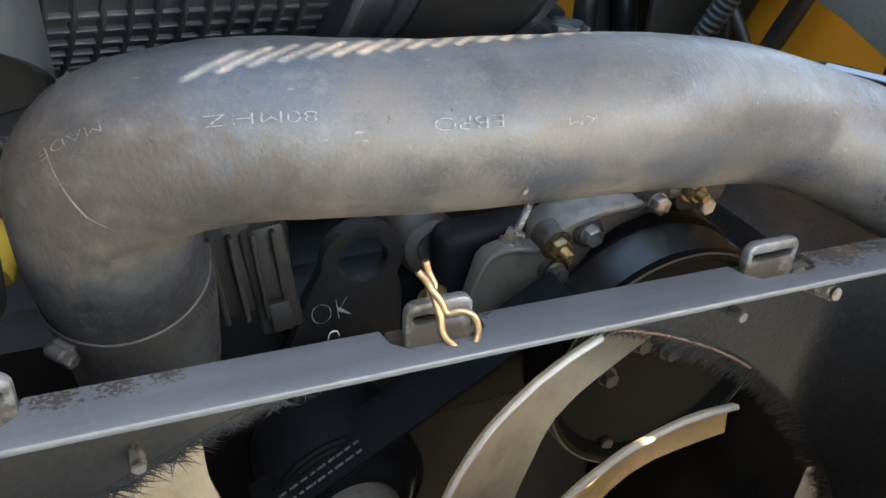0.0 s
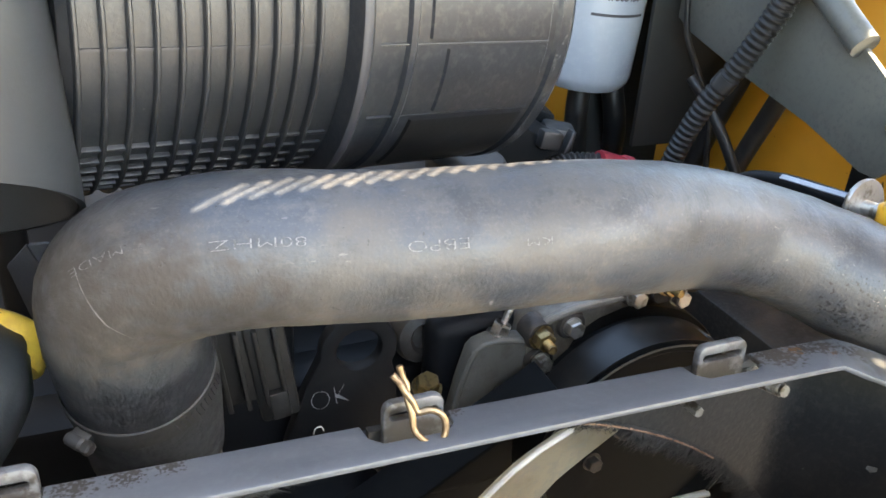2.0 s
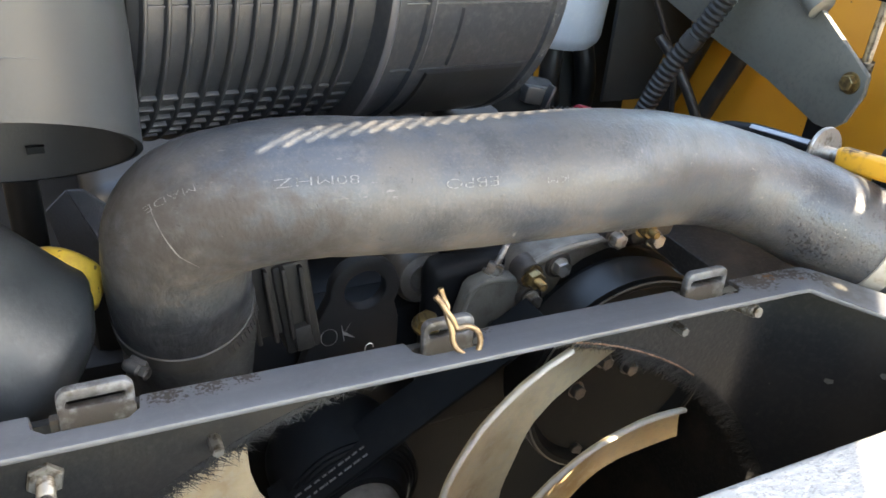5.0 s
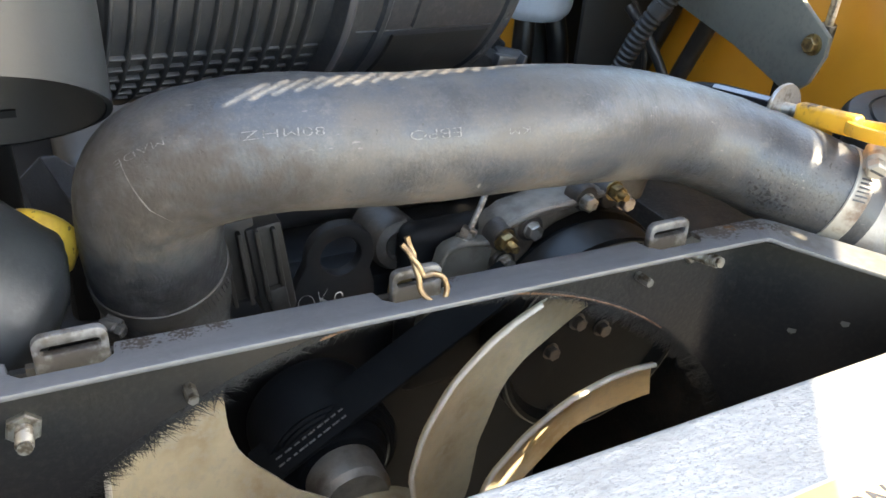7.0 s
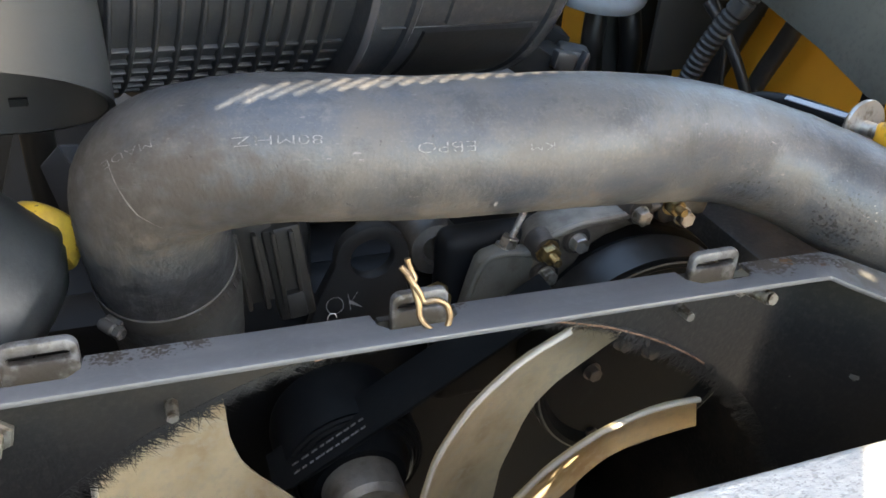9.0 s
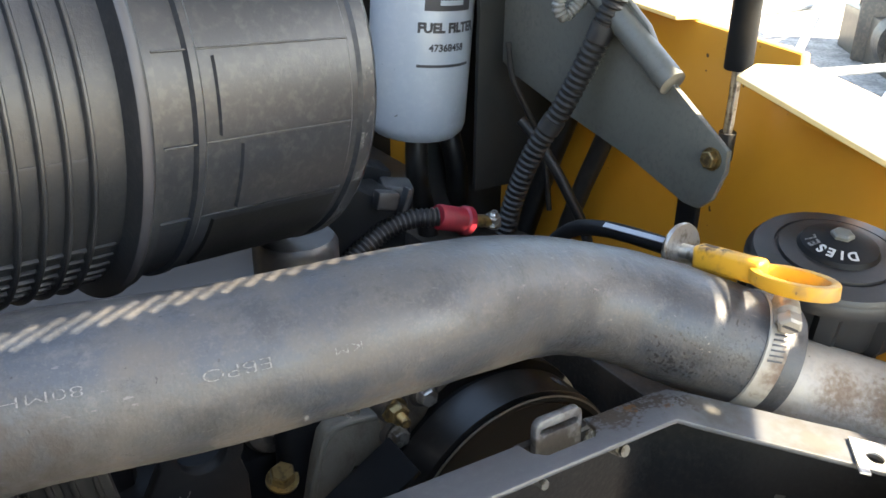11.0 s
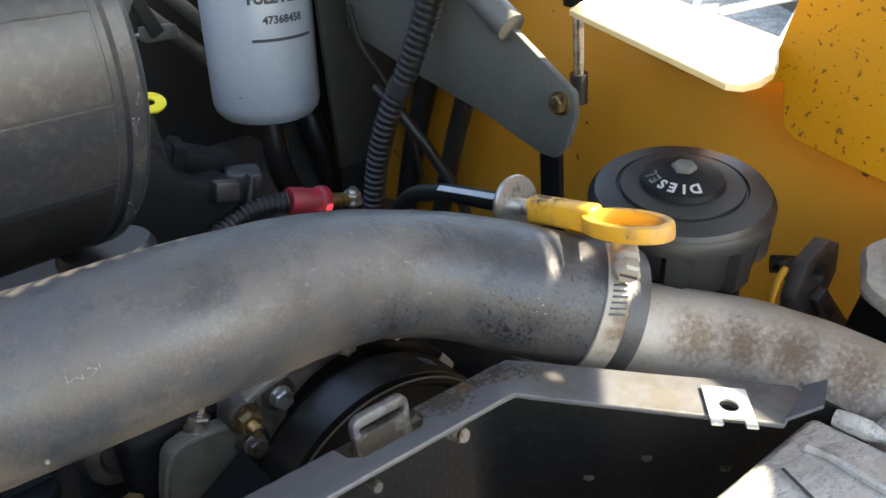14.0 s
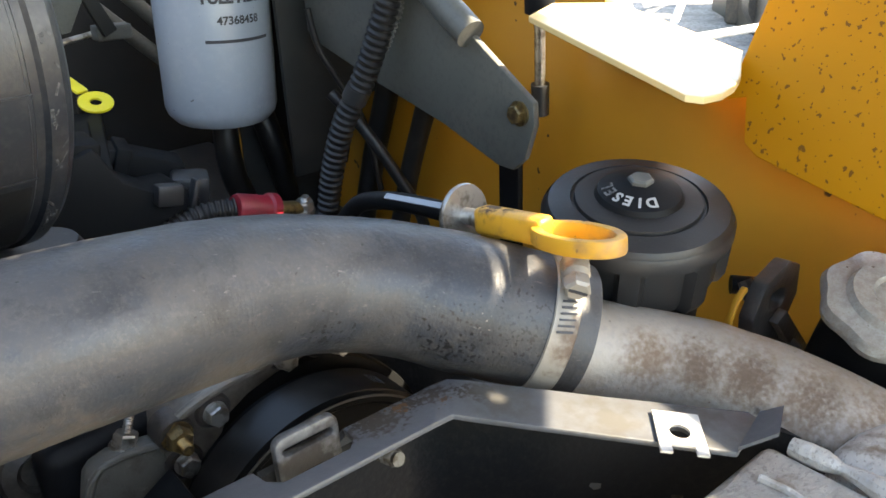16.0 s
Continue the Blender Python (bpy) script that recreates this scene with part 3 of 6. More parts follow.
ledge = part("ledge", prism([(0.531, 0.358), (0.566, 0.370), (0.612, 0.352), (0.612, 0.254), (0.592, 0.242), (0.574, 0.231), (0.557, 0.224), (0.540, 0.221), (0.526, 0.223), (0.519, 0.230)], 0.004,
                            Matrix(((1, 0, 0, 0), (0, 1, 0, 0), (0, 0.207, 1, 1.6025), (0, 0, 0, 1))), 0.0006), "sunlit_yellow", sharp=12)
tagged(part("ledge_far", prism([(0.583, 0.70), (0.630, 0.70), (0.630, 0.480), (0.600, 0.484), (0.590, 0.53)], 0.004, Matrix(((1, 0, 0, 0), (0, 1, 0, 0), (0, 0.17, 1, 1.6135), (0, 0, 0, 1))), 0.001), "sunlit_yellow"),
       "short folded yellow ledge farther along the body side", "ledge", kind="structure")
part("ledge_web", prism([(0.285, 1.627), (0.36, 1.64), (0.36, 1.674), (0.285, 1.659)], 0.020, Matrix(((0, 0, 1, 0.6015), (1, 0, 0, 0), (0, 1, 0, 0), (0, 0, 0, 1)))), "yellow", ledge)
tagged(ledge, "folded yellow top ledge of the body side in full sun", "ledge", kind="structure")
HOOD_Z = 2.2


def up_to_hood(p):
    """Where the sun's ray to a place passes the hood."""
    p = Vector(p)
    return p + SUN * ((HOOD_Z - p.z) / SUN.z)


# outline of an unseen raised hood, notched and slotted to shape the sun's patches
edge = [(0.40, -0.62), (0.70, -0.545), (0.779, -0.458), (0.829, -0.405), (0.926, -0.404), (0.930, -0.387), (0.880, -0.334), (0.902, -0.312), (0.943, -0.348), (0.940, -0.412), (0.887, -0.449), (0.80, -0.512), (0.745, -0.60), (1.16, -0.62), (1.16, -0.228), (0.984, -0.203), (0.960, -0.03), (1.0, 0.30), (1.0, 0.75), (0.45, 0.75),
        (0.42, 0.35), (0.30, 0.10), (0.30, -0.15)]
slots = []
GRILLE_Z = 1.93


def along_sun(p, z):
    """Where the sun's ray to a place passes a height."""
    p = Vector(p)
    return p + SUN * ((z - p.z) / SUN.z)


ga, gb2 = along_sun((0.020, 0.262, 1.6495), HOOD_Z), along_sun((0.240, 0.303, 1.6495), HOOD_Z)
slots.append([(ga.x, ga.y), (gb2.x, ga.y), (gb2.x, gb2.y), (ga.x, gb2.y)])
ga, gb2 = along_sun((0.065, 0.395, 1.783), HOOD_Z), along_sun((0.265, 0.455, 1.783), HOOD_Z)
slots.append([(ga.x, ga.y), (gb2.x, ga.y), (gb2.x, gb2.y), (ga.x, gb2.y)])
# slots aimed to drop a row of sun dashes on the hose
vents, gx = [], 0.041
for k in range(21):
    u = k / 20
    c = along_sun((gx, 0.2795 + 0.006 * u, 1.6505), GRILLE_Z)
    h, w, lean = 0.021 - 0.007 * u, 0.0040 + 0.0012 * u, 0.60 + 0.15 * u
    ax, ay = math.cos(lean), math.sin(lean)
    vents.append([(c.x + ax * i * h / 2 - ay * j * w / 2, c.y + ay * i * h / 2 + ax * j * w / 2) for i, j in ((-1, -1), (1, -1), (1, 1), (-1, 1))])
    gx += 0.0094
# openings aimed to light spots on hose end, clamp, handle and flange
for p, lx, ly in (((0.3755, 0.232, 1.597), 0.0046, 0.036), ((0.4105, 0.203, 1.590), 0.010, 0.030), ((0.412, 0.215, 1.620), 0.022, 0.030), ((0.354, 0.203, 1.553), 0.007, 0.009)):
    c = up_to_hood(p)
    slots.append([(c.x + i * lx / 2, c.y + j * ly / 2) for i, j in ((-1, -1), (1, -1), (1, 1), (-1, 1))])
tagged(part("sun_mask_hood", prism(edge, 0.003, pose(0, 0, HOOD_Z), 0, slots), "hood", sharp=20), "unseen raised hood sheet, cut and slotted to shape the sun", "hood", kind="structure")

# second unseen grille, aimed to stripe the air cleaner's top with sun
vents2 = []
for k in range(14):
    c = along_sun((0.085 + 0.0125 * k, 0.408, 1.774), GRILLE_Z)
    ax, ay = math.cos(1.0), math.sin(1.0)
    vents2.append([(c.x + ax * i * 0.024 - ay * j * 0.0021, c.y + ay * i * 0.024 + ax * j * 0.0021) for i, j in ((-1, -1), (1, -1), (1, 1), (-1, 1))])
e0, e1 = along_sun((0.04, 0.375, 1.783), GRILLE_Z), along_sun((0.290, 0.475, 1.783), GRILLE_Z)
tagged(part("sun_mask_grille", prism([(e0.x, e0.y), (e1.x, e0.y), (e1.x, e1.y), (e0.x, e1.y)], 0.001, pose(0, 0, GRILLE_Z), 0, vents2), "hood", sharp=20),
       "unseen slotted grille that shapes the sun into stripes", "grille", kind="structure")
g0, g1 = along_sun((-0.01, 0.235, 1.6495), GRILLE_Z), along_sun((0.265, 0.330, 1.6495), GRILLE_Z)
grille = prism([(g0.x, g0.y), (g1.x, g0.y), (g1.x, g1.y), (g0.x, g1.y)], 0.001, pose(0, 0, GRILLE_Z), 0, vents)
tagged(part("sun_mask_grille", grille, "hood", sharp=20), "unseen slotted grille that shapes the sun into stripes", "grille", kind="structure")

# ---- radiator ----
rad = thing("radiator", (0.1, 0.0, 0.64), "pale grey dusty radiator with a welded top tank", "radiator")
part("core", box((0.80, 0.09, 0.86), pose(0.04, 0.055, 1.08), 0.004), "dark_paint", rad, "dark finned core")
part("top_plate", box((0.80, 0.34, 0.028), pose(0.045, -0.048, 1.5155), 0.005, 3), "radiator", rad)
part("end_tank", box((0.150, 0.335, 0.13), pose(0.5235, -0.066, 1.4655, 0, 3, 0), 0.014, 4), "radiator", rad, "welded cast end tank")
part("weld_seam", sweep(catmull([(0.4470 - 0.0006 * k + 0.003 * math.sin(k * 2.1), 0.112 - 0.03 * k, 1.5315 + 0.002 * math.sin(k * 3.3)) for k in range(11)], 4), lambda u: 0.0042 + 0.0012 * math.sin(u * 60) + 0.0006 * math.sin(u * 151), 10),
     "radiator", rad, "lumpy weld bead")
part("step_bead", sweep(catmull([(0.420 + 0.0015 * math.sin(k * 1.7), 0.111 - 0.012 * k, 1.5300) for k in range(6)], 4), 0.0022, 8), "radiator", rad)

# ---- charge hose, clamps and metal pipe ----
HOSE = [(0.004, 0.376, 1.46), (0.002, 0.352, 1.509), (-0.003, 0.335, 1.555), (0.002, 0.314, 1.599), (0.045, 0.2930, 1.6185), (0.1212, 0.2800, 1.6175),
        (0.2079, 0.2730, 1.6170), (0.2877, 0.2805, 1.6048), (0.3421, 0.2700, 1.5898), (0.385, 0.243, 1.572), (0.42, 0.217, 1.556)]
hose_path = catmull(HOSE, 14)
R_HOSE = 0.0345


def hose_r(u):
    """Wider on the lower leg, true on the straight run."""
    return R_HOSE + 0.0038 * max(0.0, min(1.0, (0.42 - u) / 0.22)) - 0.0028 * math.exp(-((u - 0.76) / 0.09) ** 2)


def hose_wobble(u, ang):
    return 0.0006 * noise.noise((u * 26, math.cos(ang) * 1.6, math.sin(ang) * 1.6)) + 0.00035 * noise.noise((u * 90, math.cos(ang) * 4, math.sin(ang) * 4))


hose = thing("charge_hose", HOSE[0], "thick dusty black rubber hose with worn white print", "hose")
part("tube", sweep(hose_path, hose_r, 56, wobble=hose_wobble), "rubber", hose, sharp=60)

hose_fr = frames(hose_path)
hose_len = [0.0]
for p0, p1 in zip(hose_path, hose_path[1:]):
    hose_len.append(hose_len[-1] + (p1 - p0).length)


def on_hose(s, ang, lift=0.0004, r=None):
    """The place at length s along the hose and at an angle from the frame's up."""
    i = max(0, min(len(hose_path) - 2, next((k for k in range(len(hose_len) - 1) if hose_len[k + 1] > s), len(hose_path) - 2)))
    u = (s - hose_len[i]) / (hose_len[i + 1] - hose_len[i])
    p = hose_path[i].lerp(hose_path[i + 1], u)
    r = hose_r((i + u) / (len(hose_path) - 1)) + 0.0004 if r is None else r
    a, b = hose_fr[i][1].lerp(hose_fr[i + 1][1], u), hose_fr[i][2].lerp(hose_fr[i + 1][2], u)
    return p + (a * math.cos(ang) + b * math.sin(ang)).normalized() * (r + lift)


def locate(p):
    """Length and angle on the hose nearest to a place."""
    p = Vector(p)
    i = min(range(len(hose_path)), key=lambda k: (hose_path[k] - p).length)
    d = p - hose_path[i]
    return hose_len[i], math.atan2(d.dot(hose_fr[i][2]), d.dot(hose_fr[i][1]))


def hose_text(text, centre, size, lean=0.0, wide=1.75):
    s0, a0 = locate(centre)
    bm = letters(text, size, -0.00012)
    bmesh.ops.subdivide_edges(bm, edges=[e for e in bm.edges if e.calc_length() > 0.004], cuts=1)
    for v in bm.verts:
        x, y = -v.co.x * wide, -v.co.y
        x, y = x * math.cos(lean) - y * math.sin(lean), x * math.sin(lean) + y * math.cos(lean)
        v.co = on_hose(s0 + x, a0 + SIDE * y / R_HOSE)
    part("print", bm, "hose_print", hose, "worn white stencilled print", sharp=0)


SIDE = 1 if locate((0.12, 0.27, 1.66))[1] < locate((0.12, 0.245, 1.62))[1] else -1
SIDE = -SIDE
hose_text("EBPO", (0.124, 0.254, 1.630), 0.0068)
hose_text("80MHZ", (0.053, 0.256, 1.640), 0.0058)
hose_text("KM", (0.165, 0.246, 1.63), 0.005)
hose_text("MADE", (-0.0135, 0.283, 1.627), 0.0047, 0.1, 1.5)


def hose_scratch(pts, width):
    """A thin pale scrape laid on the hose between places."""
    bm = bmesh.new()
    spots = [locate(p) for p in pts]
    dense = [(s0 + (s1 - s0) * k / 5, a0 + (a1 - a0) * k / 5) for (s0, a0), (s1, a1) in zip(spots, spots[1:]) for k in range(6)]
    rows = []
    for k, (s, a) in enumerate(dense):
        w = width * math.sin(math.pi * (k + 0.5) / len(dense))
        rows.append([bm.verts.new(on_hose(s - w, a, 0.0003)), bm.verts.new(on_hose(s + w, a, 0.0003))])
    for r0, r1 in zip(rows, rows[1:]):
        bm.faces.new((r0[0], r0[1], r1[1], r1[0]))
    part("scrape", bm, "scuff", hose, "pale scrape in the rubber", sharp=0)


hose_scratch([(-0.017, 0.29, 1.620), (-0.012, 0.285, 1.606), (-0.006, 0.284, 1.600), (0.002, 0.280, 1.594)], 0.0003)
hose_scratch([(-0.006, 0.275, 1.634), (0.004, 0.272, 1.636)], 0.0004)
hose_scratch([(0.150, 0.248, 1.606), (0.152, 0.247, 1.601)], 0.0009)


def band(s0, width, thick, r):
    """A flat band round the hose."""
    bm = bmesh.new()
    n = 48
    rows = []
    for ds, dr in ((-width / 2, 0), (-width / 2 * 0.9, thick), (width / 2 * 0.9, thick), (width / 2, 0)):
        rows.append([bm.verts.new(on_hose(s0 + ds, 2 * math.pi * k / n, dr, r)) for k in range(n)])
    for a, b in zip(rows, rows[1:]):
        for k in range(n):
            bm.faces.new((a[k], a[(k + 1) % n], b[(k + 1) % n], b[k]))
    bmesh.ops.recalc_face_normals(bm, faces=bm.faces)
    return bm


def hose_clamp(s0, screw_ang, label, slots, mat="steel", notch_ang=None, size=1.0):
    base = on_hose(s0, 0)
    cl = thing("hose_clamp", base, label, "hose clamp", "hose clamps")
    bd = part("band", band(s0, 0.013, 0.0008, None), mat, cl)
    c = on_hose(s0, screw_ang, 0.006)
    mid = on_hose(s0, screw_ang, -0.02)
    out = (c - mid).normalized()
    ahead = (on_hose(s0, screw_ang + 0.1) - on_hose(s0, screw_ang - 0.1)).normalized()
    m = basis(c, ahead, out) @ Matrix.Scale(size, 4)
    worm = [(0.0, -0.0110), (0.0046, -0.0110), (0.0060, -0.0090)] + [(0.0060 + 0.0005 * (k % 2), -0.0070 + 0.0016 * k) for k in range(8)] + [(0.0050, 0.0070), (0.0, 0.0075)]
    part("housing", joined(lathe(worm, 20, m, False), box((0.0105 * size, 0.0065 * size, 0.018 * size), basis(on_hose(s0, screw_ang, 0.0022), ahead, out), 0.001)), mat, cl)
    head = part("screw", lathe([(0.0, 0.0070), (0.0058, 0.0072), (0.0066, 0.0086), (0.0066, 0.0138), (0.0052, 0.0152), (0.0, 0.0150)], 6, m, False), mat, cl, "slotted hex worm screw")
    part("slot", box((0.009, 0.0012, 0.001), m @ pose(0, 0, 0.0153)), "ink", head)
    for k in range(slots[0], slots[1]):
        a = (screw_ang if notch_ang is None else notch_ang) + SLOT * 0.0028 * k / R_HOSE
        p = on_hose(s0, a, 0.0016)
        q = on_hose(s0, a + 0.05, 0.0016)
        o = (on_hose(s0, a, 0.01) - p).normalized()
        part("worm_notch", box((0.0078, 0.0010, 0.0006), basis(p, o, (q - p).normalized()) @ pose(0, 0, 0, 0, 0, 12)), "ink", bd, sharp=0)
    return cl


SLOT = 1
S_R = locate((0.398, 0.203, 1.578))[0]
A_R = locate((0.402, 0.206, 1.591))[1] - 0.24
hose_clamp(S_R, A_R, "bright steel worm-drive clamp at the hose end", (5, 11), "clamp_steel", size=1.0)
S_L = locate((0.000, 0.345, 1.525))[0]
hose_clamp(S_L, locate((-0.028, 0.322, 1.512))[1], "dusty steel worm-drive clamp on the lower hose end", (-6, 6), "dusty_clamp", locate((0.030, 0.322, 1.515))[1], 0.58)

PIPE = [(0.40, 0.232, 1.5570), (0.42, 0.217, 1.5465), (0.452, 0.194, 1.5345), (0.474, 0.168, 1.5280), (0.489, 0.138, 1.517), (0.502, 0.105, 1.501), (0.515, 0.06, 1.478), (0.520, 0.03, 1.462)]
tagged(part("metal_pipe", sweep(catmull(PIPE, 10), lambda u: 0.0272 + (0.0 if u < 0.45 else 0.016 * (u - 0.45) / 0.55), 44, wobble=lambda u, a: 0.0009 * noise.noise((u * 9, math.cos(a), math.sin(a)))), "pipe", sharp=50),
       "stained aluminium pipe between rubber hose and radiator", "pipe")
tagged(part("engine_pipe_stub", sweep([(0.004, 0.353, 1.512), (0.008, 0.38, 1.455), (0.012, 0.41, 1.40)], 0.0315, 32), "alu"), "dirty cast metal pipe stub under the hose", "pipe")

# ---- fan shroud ----
FZ = 1.5665


def flange_z(x):
    return FZ - 0.022 * (x + 0.1)


CX, CZ, CR = 0.12, 1.25, 0.287
shroud = thing("fan_shroud", (0.1, 0.24, 0.64), "dark grey sheet-metal fan shroud with a grey top flange", "fan shroud")
YZ = Matrix(((1, 0, 0, 0), (0, 0, -1, 0), (0, 1, 0, 0), (0, 0, 0, 1)))  # xy of the outline onto world x and z
BEND, BEND_R = 0.329, 0.030


def folded(s, z, h=0.0):
    """A place on the shroud sheet: along it, up, and behind its face; it turns forwards in a rounded corner."""
    a = max(0.0, min(math.pi / 4, (s - BEND) / BEND_R))
    rest = max(0.0, s - BEND - BEND_R * math.pi / 4)
    x = min(s, BEND) + BEND_R * math.sin(a) + rest * math.sqrt(0.5)
    y = 0.240 - BEND_R * (1 - math.cos(a)) - rest * math.sqrt(0.5)
    return Vector((x + h * math.sin(a), y + h * math.cos(a), z))


flat_sheet = prism([(-0.30, 0.64), (0.53, 0.64), (0.53, 1.519), (0.505, 1.527), (0.36, 1.538), (0.335, flange_z(0.335) - 0.016), (-0.30, flange_z(-0.30) - 0.016)], 0.004, Matrix.Identity(4), 0.0, [circle_pts(CX, CZ, CR, 120)])
for k in range(9):
    bmesh.ops.bisect_plane(flat_sheet, geom=flat_sheet.verts[:] + flat_sheet.edges[:] + flat_sheet.faces[:], plane_co=(BEND + BEND_R * math.pi / 32 * k, 0, 0), plane_no=(1, 0, 0))
for v in flat_sheet.verts:
    v.co = folded(v.co.x, v.co.y, v.co.z)
bmesh.ops.recalc_face_normals(flat_sheet, faces=flat_sheet.faces)
part("back_plate", flat_sheet, "shroud", shroud, "dirty dark sheet with a round fan opening and a rounded corner", sharp=30)
part("opening_lip", sweep([folded(CX + (CR + 0.0008) * math.cos(radians(a)), CZ + (CR + 0.0008) * math.sin(radians(a)), -0.0004) for a in range(52, 103, 2)], 0.0007, 8), "rust", shroud, "thin worn edge of the opening")
NOTCH = [(-0.078, -0.036), (0.084, 0.124), (0.249, 0.291)]
NEAR, FAR = Vector((0.330, 0.2035)), Vector((0.346, 0.2265))
P1 = Vector((0.412, 0.118))
d2 = (P1 - Vector((0.327, 0.203))).normalized()
CREASE = (FAR - NEAR).normalized()


def past_crease(x, y):
    """Distance beyond the corner's crease, towards the radiator."""
    return (x - NEAR.x) * CREASE.y - (y - NEAR.y) * CREASE.x


def flange_height(x, y):
    """The flange leans back; past the corner it leans the other way, with a soft change between."""
    w = max(0.0, min(1.0, (past_crease(x, y) + 0.010) / 0.022))
    w = w * w * (3 - 2 * w)
    return (1 - w) * (1.58786 - 0.022 * x - 0.12 * y) + w * (1.5590 - 0.07 * x + 0.09 * y)


out = [(-0.30, 0.203), (0.322, 0.203), (NEAR.x, NEAR.y), (0.338, 0.1965), (P1.x, P1.y), (0.441, 0.125), (0.441, 0.130), (0.352, 0.2195), (FAR.x, FAR.y), (0.338, 0.2290), (0.330, 0.2295)]
for a, b in reversed(NOTCH):
    out += [(b, 0.2295), (b - 0.001, 0.2200), (b - 0.006, 0.2145), (a + 0.006, 0.2145), (a + 0.001, 0.2200), (a, 0.2295)]
out += [(-0.30, 0.2295)]
top = prism(out, 0.003, Matrix.Identity(4), 0.0008, [circle_pts(0.4015, 0.1395, 0.0055, 20)])
for k in range(9):
    bmesh.ops.bisect_plane(top, geom=top.verts[:] + top.edges[:] + top.faces[:], plane_co=(NEAR.x + CREASE.y * (0.003 * k - 0.011), NEAR.y - CREASE.x * (0.003 * k - 0.011), 0), plane_no=(CREASE.y, -CREASE.x, 0))
for v in top.verts:
    v.co.z += flange_height(v.co.x, v.co.y)
part("flange", top, "grey_paint", shroud, "worn grey painted top flange with a bent corner and bare metal")
for x0, x1 in ((-0.30, -0.078), (-0.036, 0.084), (0.124, 0.249), (0.291, 0.335)):
    xm = (x0 + x1) / 2
    part("flange_bend", box((x1 - x0, 0.0200, 0.003), Matrix.Translation((xm, 0.2355, flange_z(xm) - 0.0112)) @ Matrix.Rotation(math.atan(0.022), 4, "Y") @ Matrix.Rotation(radians(-52), 4, "X")), "grey_paint", shroud)
# bent edge behind the side run, forwards to the radiator
lip = bmesh.new()
rails = []
for x, y in ((0.334, 0.2290), (0.340, 0.2284), (FAR.x, FAR.y), (0.352, 0.2195), (0.394, 0.1760), (0.441, 0.1300)):
    z = flange_height(x, y) + 0.0020
    rails.append([lip.verts.new(p) for p in ((x - 0.0012, y - 0.0012, z), (x + 0.0006, y + 0.0006, z + 0.0006), (x + 0.0100, y + 0.0100, z - 0.022), (x + 0.0085, y + 0.0085, z - 0.023))])
for r0, r1 in zip(rails, rails[1:]):
    for k in range(4):
        lip.faces.new((r0[k], r0[(k + 1) % 4], r1[(k + 1) % 4], r1[k]))
lip.faces.new(rails[0])
lip.faces.new(rails[-1])
bmesh.ops.recalc_face_normals(lip, faces=lip.faces)
part("side_bend", lip, "grey_paint", shroud)
part("flange_tip", prism([(P1.x, P1.y), (0.441, 0.1255), (0.447, 0.118), (0.425, 0.108)], 0.002, Matrix(((1, 0, 0, 0), (0, 1, 0, 0), (0.10, -0.5, 1, 1.5625), (0, 0, 0, 1)))), "grey_paint", shroud, "bent-up grey tip")
for a, b in NOTCH:
    x, wd = (a + b) / 2 + 0.0045, (b - a) - 0.012
    tab = prism(rounded(wd, 0.0270, 0.005), 0.0050, Matrix.Translation((x, 0.2340, flange_z(x) - 0.0062)) @ Matrix.Rotation(radians(-3), 4, "X") @ YZ, 0.0012,
                [[(px, py + 0.0062) for px, py in rounded(wd * 0.78, 0.0036, 0.0017)]])
    t = part("slotted_tab", tab, "tab", shroud, "upright grey tab with a long slot", sharp=30)
    part("notch_web", box((wd + 0.008, 0.004, 0.014), pose(x, 0.2395, flange_z(x) - 0.0190)), "dark_paint", shroud, "oily dark web behind the notch")
cm = Matrix(((d2.x, -d2.y, 0.07, 0.4015), (d2.y, d2.x, -0.09, 0.1395), (-0.07 * d2.x + 0.09 * d2.y, 0.07 * d2.y + 0.09 * d2.x, 1, 1.5469), (0, 0, 0, 1)))
clip = prism([(-0.010, -0.014), (-0.005, -0.014), (-0.005, -0.009), (0.005, -0.009), (0.005, -0.014), (0.010, -0.014), (0.010, 0.013), (-0.010, 0.013)], 0.0012, cm, 0, [circle_pts(0, 0, 0.0045, 20)])
tagged(part("spring_nut", clip, "bright_zinc", None, sharp=20), "bright steel spring nut with a round hole", "clip")

bolts = "bolts on the shroud"
bolt("stud", (-0.0775, 0.2435, 1.5215), (0, -1, 0.12), 0.014, 0.008, "grimy_steel", "dirty zinc nut on a threaded steel stud", 0.010, 0.014, 0.004, group=bolts)
bolt("stud", (0.308, 0.2435, 1.531), (0.05, -1, 0.25), 0.012, 0.006, "grimy_steel", "stained nut on a long threaded stud", 0.009, 0.022, 0.0042, group=bolts)
for x, z in ((-0.006, 1.521), (0.267, 1.524)):
    bolt("rivet", (x, 0.241, z), (0, -1, 0.1), 0.0055, 0.013, "grimy_steel", "small steel rivet in the shroud plate", 0.0, 0, group=bolts)

for x, y, z, turn in ((0.4020, 0.1835, 1.492, 20), (0.3810, 0.2045, 1.478, -30), (0.4300, 0.1555, 1.486, 60)):
    tagged(part("sheet_screw", hex_head(basis((x, y, z), (-1, -1, 0.15)), 0.0060, 0.0030, 0.0050, turn=radians(turn)), "grimy_steel", None, sharp=30), "small dirty screw in the shroud side", "screw", bolts)
